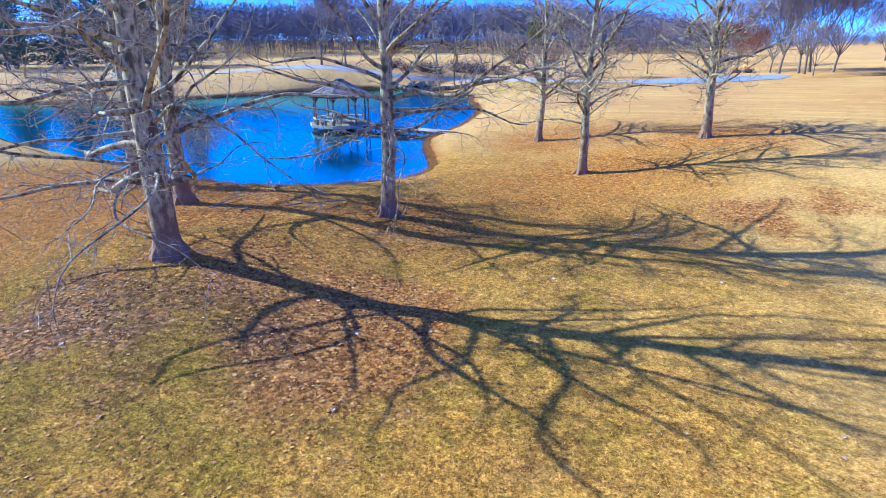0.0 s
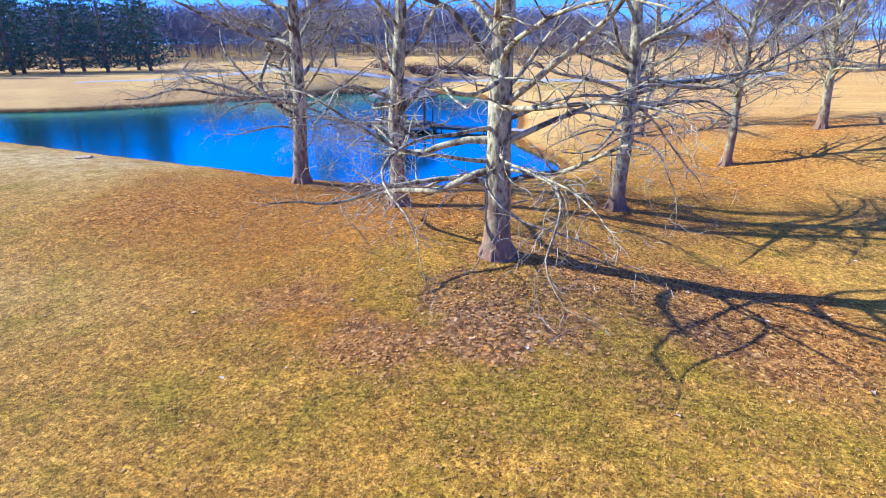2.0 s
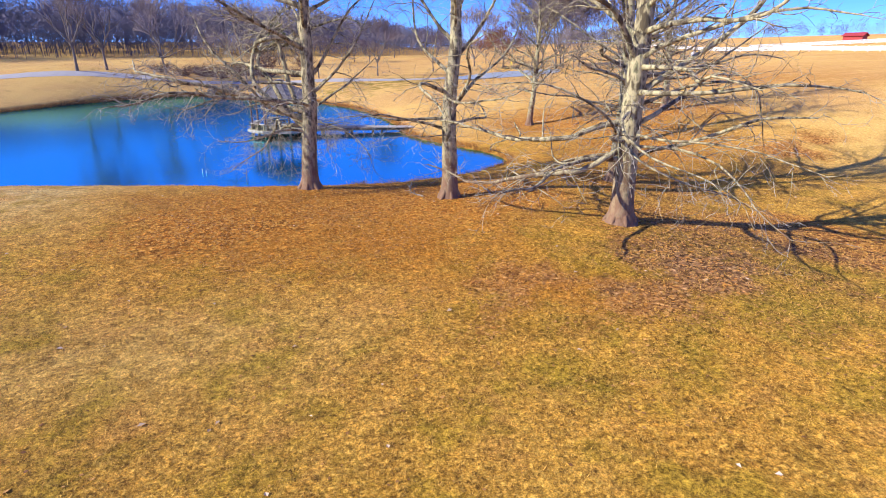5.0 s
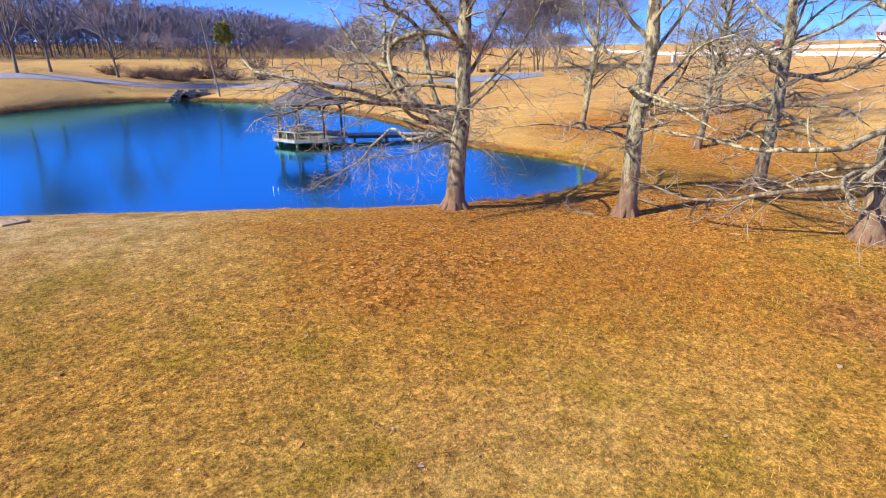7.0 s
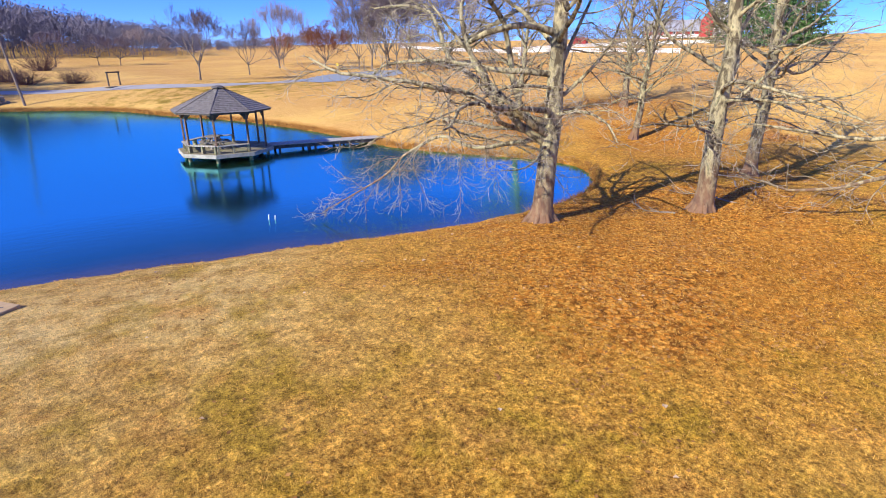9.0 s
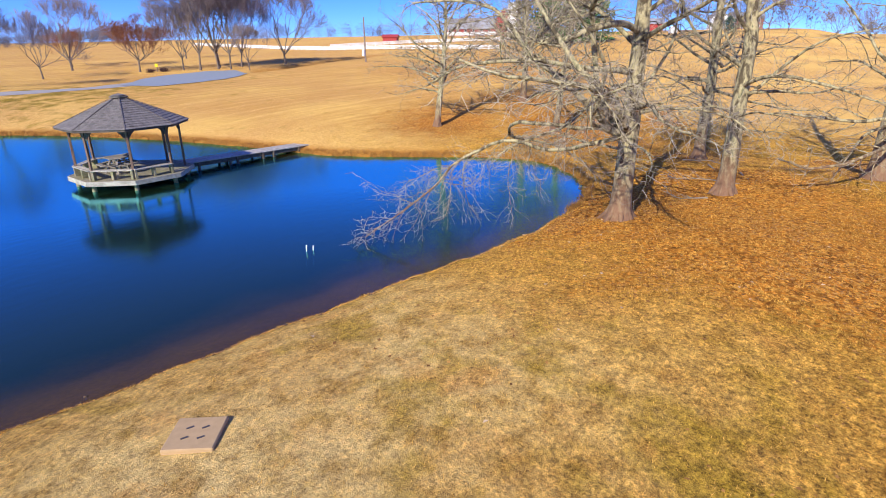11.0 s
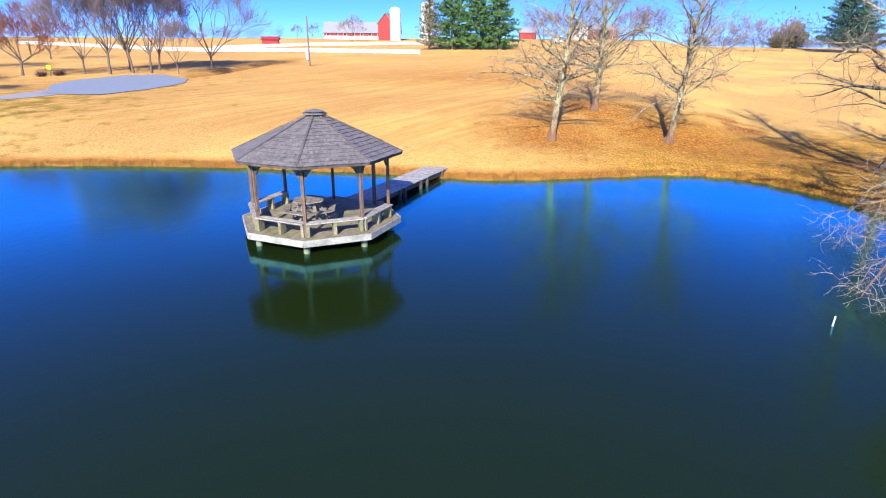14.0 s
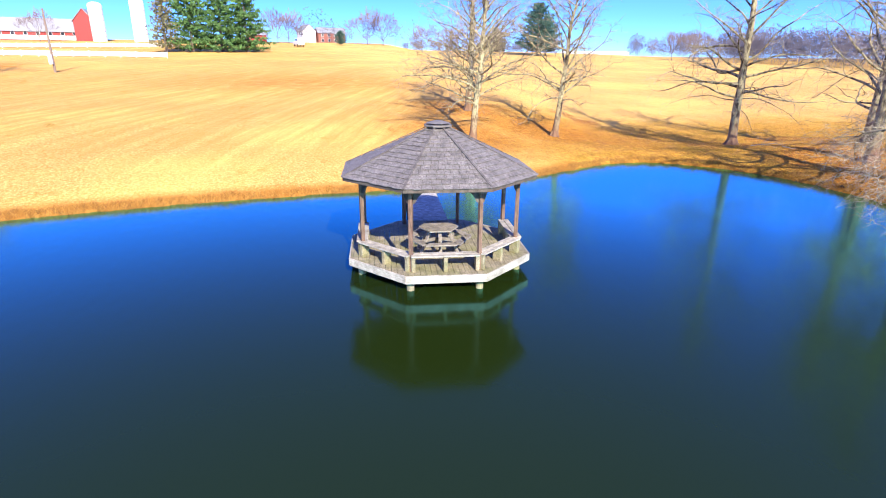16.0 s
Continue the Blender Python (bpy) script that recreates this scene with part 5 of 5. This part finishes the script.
def car(x, y, turn):
    c = thing("van", pose(x, y, ground_z(x, y), 0, 0, turn), "white van parked on the farm lane", "van")
    part("body", box_bm((4.6, 1.9, 1.1), pose(0, 0, 0.95), 0.18), M_WHITE, c)
    part("cabin", box_bm((3.2, 1.75, 0.8), pose(-0.5, 0, 1.8), 0.2), M_WHITE, c)
    part("windscreen", box_bm((0.06, 1.5, 0.5), pose(1.12, 0, 1.8)), M_GLASS_DARK, c)
    for s in (-1, 1):
        part("side_window", box_bm((2.2, 0.04, 0.45), pose(-0.5, s * 0.88, 1.85)), M_GLASS_DARK, c)
        for wx in (-1.4, 1.4):
            part("wheel", cyl(bmesh.new(), 0.34, 0.34, 0.22, pose(wx, s * 0.85 + (0.11 if s < 0 else 0.11), 0.34, 90, 0, 0), 16), M_TYRE, c)
    return c


car(160.0, -2.6, 15)


def pole(x, y, h, label, lean=0.0, meter=False, crossarm=False, z=None):
    p = thing("utility_pole", pose(x, y, (ground_z(x, y) if z is None else z) - 0.2, 0, lean, 0), label, "pole")
    part("shaft", cyl(bmesh.new(), 0.14, 0.09, h + 0.2, Matrix(), 10), M_POLE, p)
    if meter:
        part("meter_box", box_bm((0.30, 0.35, 0.95), pose(-0.28, 0.12, 1.5), 0.03), M_WHITE, p, "pale grey meter box")
    return p


pole(56.2, 26.9, 6.3, "weathered wooden pole with a pale meter box", 0, True)
pole(-5.8, 42.2, 9.8, "slim leaning pole at the pond's far end", -6.5)


# ---- small things round the pond ----
def bush(x, y, r, h, seed, label, material):
    rng = np.random.default_rng(seed)
    b = thing("bush", pose(x, y, ground_z(x, y) - 0.05), label, "bush", "low bushes")
    tw = Tubes()
    for i in range(150):
        az, st = rng.uniform(0, 6.283), rng.uniform(0.35, 1.4)
        d = (math.cos(az) * math.cos(st), math.sin(az) * math.cos(st), math.sin(st))
        q = grow(rng, (math.cos(az) * r * 0.3 * rng.random(), math.sin(az) * r * 0.3 * rng.random(), 0), d, math.hypot(r * math.cos(st), h * math.sin(st)) * rng.uniform(0.6, 1.0), 4, 0.15, 0.1)
        tw.add(q, np.array([0.02, 0.016, 0.012, 0.009, 0.005]) * (0.6 + h / 3), 3)
        for k in range(3):
            p, dd = point_on(q, rng.uniform(0.3, 1.0))
            tw.add(grow(rng, p, off_side(rng, dd, 20, 60), 0.3 * r * rng.uniform(0.4, 1), 3, 0.2, 0), np.array([0.010, 0.008, 0.007, 0.004]) * (0.6 + h / 3), 3)
    tw.done("crown", material, b, False)
    return b


bush(1.0, 54.0, 3.0, 1.3, 61, "low dark reddish winter bush by the lane", M_BUSH)
# these two are added to stand in for tree shadow on the lawn
bush(-4.0, 56.5, 3.4, 1.6, 62, "tangled dark bush standing in for tree shadow beyond the lane", M_BUSH)
bush(-8.0, 60.0, 3.6, 1.8, 63, "tangled dark bush standing in for tree shadow beyond the lane", M_BUSH)
# scrub added where the hollow is only dark with tree shadow
for k, (bx, by) in enumerate(((-17.0, 56.5), (-13.5, 57.5), (-11.0, 55.8), (-20.5, 58.5), (-15.0, 61.0), (-5.5, 62.5), (-10.0, 64.0))):
    bush(bx, by, 3.2 + 0.3 * (k % 3), 1.1 + 0.2 * (k % 2), 601 + k, "low brown scrub standing in for the shaded hollow beyond the lane", M_BUSH)
bush(36.2, 49.6, 0.8, 0.7, 64, "clipped dark bush beside the turning circle", M_BUSH)
bush(37.6, 48.6, 0.9, 0.75, 65, "clipped dark bush beside the turning circle", M_BUSH)
bush(3.0, 100.0, 5.0, 3.0, 66, "thicket of bare brush on the far lawn", M_BUSH)
bush(-6.0, 104.0, 5.5, 3.2, 67, "thicket of bare brush on the far lawn", M_BUSH)


def marker_sign(x, y):
    h = thing("marker_sign", pose(x, y, ground_z(x, y)), "bright yellow marker sign among clipped bushes", "sign")
    part("panel", box_bm((0.08, 0.62, 0.45), pose(0, 0, 0.92), 0.02), M_YELLOW, h)
    part("stake", box_bm((0.07, 0.07, 0.9), pose(0.05, 0, 0.45)), M_POLE, h)


marker_sign(37.0, 49.3)


def build_culvert():
    """A rough stone headwall over two dark arched pipes."""
    c = thing("culvert", pose(-9.4, 43.6, -0.15, 0, 0, 10), "rough stone culvert with two dark arched openings at the pond", "culvert")
    rng = random.Random(8)
    holes = (-0.85, 0.85)
    for j in range(6):
        z, half = 0.12 + 0.27 * j, 3.3 - 0.32 * j
        x = -half
        while x < half:
            w = rng.uniform(0.34, 0.56)
            mid = x + w / 2
            if all(abs(mid - hx) > 0.62 * math.sqrt(max(0.02, 1 - (z / 1.25) ** 2)) + 0.14 for hx in holes):
                part("stone", box_bm((w - 0.03, rng.uniform(0.45, 0.7), 0.26), pose(mid, rng.uniform(-0.12, 0.08), z, rng.uniform(-5, 5), rng.uniform(-5, 5), rng.uniform(-8, 8)), 0.06), M_STONE, c)
            x += w
    for hx in holes:
        for k in range(9):                                   # arch stones
            a = math.pi * (k + 0.5) / 9
            part("arch_stone", box_bm((0.20, 0.62, 0.24), pose(hx + 0.66 * math.cos(a), -0.04, 0.25 + 0.84 * math.sin(a), 0, 90 - math.degrees(a), 0), 0.03), M_STONE, c)
        bm = bmesh.new()
        ring = [(hx + 0.58 * math.cos(math.pi * k / 10), 0.22 + 0.78 * math.sin(math.pi * k / 10)) for k in range(11)] + [(hx - 0.58, -0.3), (hx + 0.58, -0.3)]
        fr, bk = [bm.verts.new((px, -0.2, pz)) for px, pz in ring], [bm.verts.new((px, 1.6, pz)) for px, pz in ring]
        bm.faces.new(bk)
        for k in range(len(ring)):
            q = (k + 1) % len(ring)
            bm.faces.new((fr[k], fr[q], bk[q], bk[k]))
        part("pipe", bm, M_IRON, c, "dark culvert pipe")


build_culvert()


def build_swing():
    s = thing("swing_frame", pose(3.6, 44.8, ground_z(3.6, 44.8), 0, 0, 30), "dark timber swing frame on the north lawn", "swing")
    for x in (-0.8, 0.8):
        part("upright", box_bm((0.14, 0.14, 1.7), pose(x, 0, 0.85), 0.01), M_DARKWOOD, s)
    part("crossbeam", box_bm((1.9, 0.14, 0.16), pose(0, 0, 1.62), 0.01), M_DARKWOOD, s)
    part("base_slab", box_bm((2.4, 1.2, 0.06), pose(0, 0, 0.02)), M_CONCRETE, s)


build_swing()


def build_slab():
    x, y = -12.18, -19.80
    s = thing("concrete_slab", pose(x, y, ground_z(x, y) + 0.02, 0, 0, -58), "square concrete drain slab with four slots", "slab")
    bm = box_bm((0.70, 0.70, 0.10), Matrix(), 0.015)
    part("slab", bm, M_CONCRETE, s)
    for i in (-1, 1):
        for j in (-1, 1):
            part("slot", box_bm((0.10, 0.03, 0.01), pose(i * 0.11, j * 0.11, 0.052, 0, 0, 30)), M_IRON, s)


build_slab()


def stakes():
    for dx, dy, h in ((0, 0, 0.22), (0.20, -0.10, 0.16)):
        p = thing("stake", pose(-3.9 + dx, -14.28 + dy, -0.5, 4, 3, 0), "thin white plastic stake in the water", "stake", "stakes in the pond")
        part("rod", cyl(bmesh.new(), 0.018, 0.018, 0.5 + h, Matrix(), 8), M_WHITE, p)


stakes()


# ---- fallen branches, leaves, grass ----
def fallen_branches():
    rng = np.random.default_rng(71)
    for x, y, ln in ((8.4, -24.6, 2.6), (10.2, -25.2, 3.0), (12.2, -24.4, 2.4), (5.6, -24.2, 1.6), (9.2, -26.2, 2.0)):
        b = thing("fallen_branch", pose(x, y, ground_z(x, y) + 0.05), "dry fallen branch lying in the grass", "branch", "fallen branches")
        tb = Tubes()
        az = rng.uniform(0, 6.28)
        main = grow(rng, (-ln / 2 * math.cos(az), -ln / 2 * math.sin(az), 0.02), (math.cos(az), math.sin(az), 0.05), ln, 7, 0.12, 0)
        tb.add(main, np.linspace(0.035, 0.008, 8), 6)
        for k in range(14):
            p, d = point_on(main, rng.uniform(0.2, 1.0))
            nd = off_side(rng, d, 30, 60)
            nd[2] = abs(nd[2]) * 0.7
            tb.add(grow(rng, p, nd, ln * rng.uniform(0.15, 0.4), 4, 0.15, 0), np.linspace(0.012, 0.004, 5), 3)
        tb.done("wood", M_TWIG_BROWN, b, False)


fallen_branches()


def scatter(name, count, xr, yr, keep, make, material, label, category, seed):
    """One mesh of many small pieces strewn over the ground."""
    rng = np.random.default_rng(seed)
    x, y = rng.uniform(*xr, count), rng.uniform(*yr, count)
    d = shore_dist(x, y)
    ok = (d > 0.03) & (rng.random(count) < keep(x, y, d))
    x, y = x[ok], y[ok]
    v, f = make(rng, x, y, terrain(x, y))
    return tagged(fast_mesh(name, v, f, material), label, category, kind="stuff")


def blades(rng, x, y, z, per=3, tall=(0.025, 0.075)):
    n = len(x) * per
    px, py, pz = np.repeat(x, per) + rng.normal(0, 0.02, n), np.repeat(y, per) + rng.normal(0, 0.02, n), np.repeat(z, per)
    az, h, w = rng.uniform(0, 6.283, n), rng.uniform(*tall, n), rng.uniform(0.003, 0.008, n)
    lean = rng.uniform(0.2, 1.3, n) * h
    la = rng.uniform(0, 6.283, n)
    b = np.stack([px, py, pz - 0.01], 1)
    s = np.stack([np.cos(az) * w, np.sin(az) * w, np.zeros(n)], 1)
    tip = b + np.stack([np.cos(la) * lean, np.sin(la) * lean, h], 1)
    return np.stack([b - s, b + s, tip], 1).reshape(-1, 3), np.arange(3 * n).reshape(-1, 3)


def leaves(rng, x, y, z, size=(0.018, 0.052)):
    n = len(x)
    az, r = rng.uniform(0, 6.283, n), rng.uniform(*size, n)
    u = np.stack([np.cos(az), np.sin(az), rng.normal(0, 0.16, n)], 1) * r[:, None]
    w = np.stack([-np.sin(az), np.cos(az), rng.normal(0, 0.16, n)], 1) * r[:, None] * 0.7
    c = np.stack([x, y, z + rng.uniform(0.006, 0.020, n)], 1)
    return np.stack([c - u, c + w, c + u, c - w], 1).reshape(-1, 3), np.arange(4 * n).reshape(-1, 4)


def near_trees(x, y, d):
    return np.clip(leaf_shade_cover(x, y) * (0.45 + 0.5 * wobble(x * 0.5, y * 0.5)), 0.01, 1)


scatter("grass", 175000, (-17, 31), (-40, -17), lambda x, y, d: np.clip(0.75 + 0.3 * wobble(x, y), 0, 1) * np.clip((-17 - y) / 5, 0, 1) * np.clip((31 - x) / 8, 0, 1) * np.where(x < -5, 0.35, 1.0), blades, M_GRASS, "short dry straw-coloured winter grass", "grass", 81)
def bank_fringe(name, material, label, near, count, reach, tall, seed):
    """Tufts that hang over the water's edge, along the stretch of shore where near holds."""
    rng = np.random.default_rng(seed)
    a, b = WATERLINE, np.roll(WATERLINE, -1, 0)
    ln = np.linalg.norm(b - a, axis=1)
    weight = ln * near(a[:, 0], a[:, 1])
    k = rng.choice(len(a), count, p=weight / weight.sum())
    u = rng.random(count)[:, None]
    p = a[k] * (1 - u) + b[k] * u
    out = np.stack([(b - a)[k, 1], -(b - a)[k, 0]], 1) / ln[k, None]
    clump = np.sin(p[:, 0] * 3.1 + p[:, 1] * 2.3) * np.sin(p[:, 0] * 1.3 - p[:, 1] * 4.1)
    p = p + out * (rng.uniform(*reach, count) + 0.12 * clump)[:, None]
    z = np.maximum(terrain(p[:, 0], p[:, 1]), 0.0)
    v, f = blades(rng, p[:, 0], p[:, 1], z, 3, tall)
    tagged(fast_mesh(name, v, f, material), label, "grass", kind="stuff")


bank_fringe("bank_tufts", M_RUST_GRASS, "rusty brown grass tufts along the pond bank", lambda x, y: (y > -11) | (x > 3), 26000, (-0.05, 0.42), (0.08, 0.30), 86)
bank_fringe("bank_grass", M_GRASS, "short dry grass hanging over the near pond edge", lambda x, y: (y < -10) & (x > -32) & (x < 6), 7000, (0.05, 0.34), (0.015, 0.045), 82)
scatter("fallen_leaves", 330000, (-10, 32), (-40, -2), near_trees, leaves, M_LEAF, "scattered brown fallen sycamore leaves", "leaves", 83)


def big_leaves(rng, x, y, z):
    n = len(x)
    az, r = rng.uniform(0, 6.283, n), rng.uniform(0.03, 0.068, n)
    u = np.stack([np.cos(az), np.sin(az), rng.normal(0, 0.12, n)], 1) * r[:, None]
    w = np.stack([-np.sin(az), np.cos(az), rng.normal(0, 0.12, n)], 1) * r[:, None] * 0.75
    c = np.stack([x, y, z + rng.uniform(0.010, 0.022, n)], 1)
    curl = np.array([0, 0, 0.018])
    return np.stack([c - u, c - u * 0.2 + w + curl, c + u, c - u * 0.2 - w + curl, c], 1).reshape(-1, 3), (np.array([[0, 4, 1], [1, 4, 2], [2, 4, 3], [3, 4, 0]])[None] + 5 * np.arange(n)[:, None, None]).reshape(-1, 3)


scatter("pale_leaves", 1100, (-12, 30), (-42, -18), lambda x, y, d: 0.10 + 0.5 * leaf_shade_cover(x, y), big_leaves, M_PALE_LEAF, "single large curled pale sycamore leaves on the lawn", "leaves", 85)


def shore_leaves():
    rng = np.random.default_rng(84)
    x, y = [], []
    for cx, cy, n in ((-10.6, -16.86, 60), (-10.4, -16.9, 30), (-9.3, -17.2, 26), (-8.7, -17.3, 12), (-8.2, -17.35, 26), (-7.6, -17.5, 22)):
        x += list(rng.normal(cx, 0.22, 2 * n))
        y += list(rng.normal(cy + 0.08, 0.08, 2 * n))
    x, y = np.array(x), np.array(y)
    v, f = leaves(rng, x, y, np.zeros(len(x)) - 0.012, (0.012, 0.032))
    tagged(fast_mesh("red_leaves", v, f, M_RED_LEAF), "bright red leaves washed along the shore", "leaves", kind="stuff")


shore_leaves()


def shore_stones():
    """Wet stones and clods half in the water along the near bank."""
    rng = np.random.default_rng(87)
    a, b = WATERLINE, np.roll(WATERLINE, -1, 0)
    near = (a[:, 0] > -30) & (a[:, 0] < 9) & (a[:, 1] < -10)
    ln = np.linalg.norm(b - a, axis=1) * near
    n = 900
    k = rng.choice(len(a), n, p=ln / ln.sum())
    u = rng.random(n)[:, None]
    side = np.stack([(b - a)[k, 1], -(b - a)[k, 0]], 1) / np.linalg.norm(b - a, axis=1)[k, None]
    p = a[k] * (1 - u) + b[k] * u + side * rng.normal(-0.06, 0.13, n)[:, None]
    r = rng.gamma(2.2, 0.014, n) + 0.012
    octa = np.array([[1, 0, 0], [0, 1, 0], [-1, 0, 0], [0, -1, 0], [0.2, 0.1, 0.7], [0, 0, -0.7]])
    f = np.array([[0, 1, 4], [1, 2, 4], [2, 3, 4], [3, 0, 4], [1, 0, 5], [2, 1, 5], [3, 2, 5], [0, 3, 5]])
    az = rng.uniform(0, 6.283, n)
    c, q = np.cos(az)[:, None], np.sin(az)[:, None]
    o = octa[None] * rng.uniform(0.6, 1.3, (n, 6, 1)) * r[:, None, None]
    v = np.stack([o[..., 0] * c - o[..., 1] * q + p[:, :1], o[..., 0] * q + o[..., 1] * c + p[:, 1:], o[..., 2] + np.maximum(terrain(p[:, 0], p[:, 1]), -0.03)[:, None] + 0.01], -1)
    tagged(fast_mesh("shore_stones", v.reshape(-1, 3), (f[None] + 6 * np.arange(n)[:, None, None]).reshape(-1, 3), M_WET_STONE, smooth=False), "dark wet stones and clods along the muddy waterline", "stones", kind="stuff")


shore_stones()
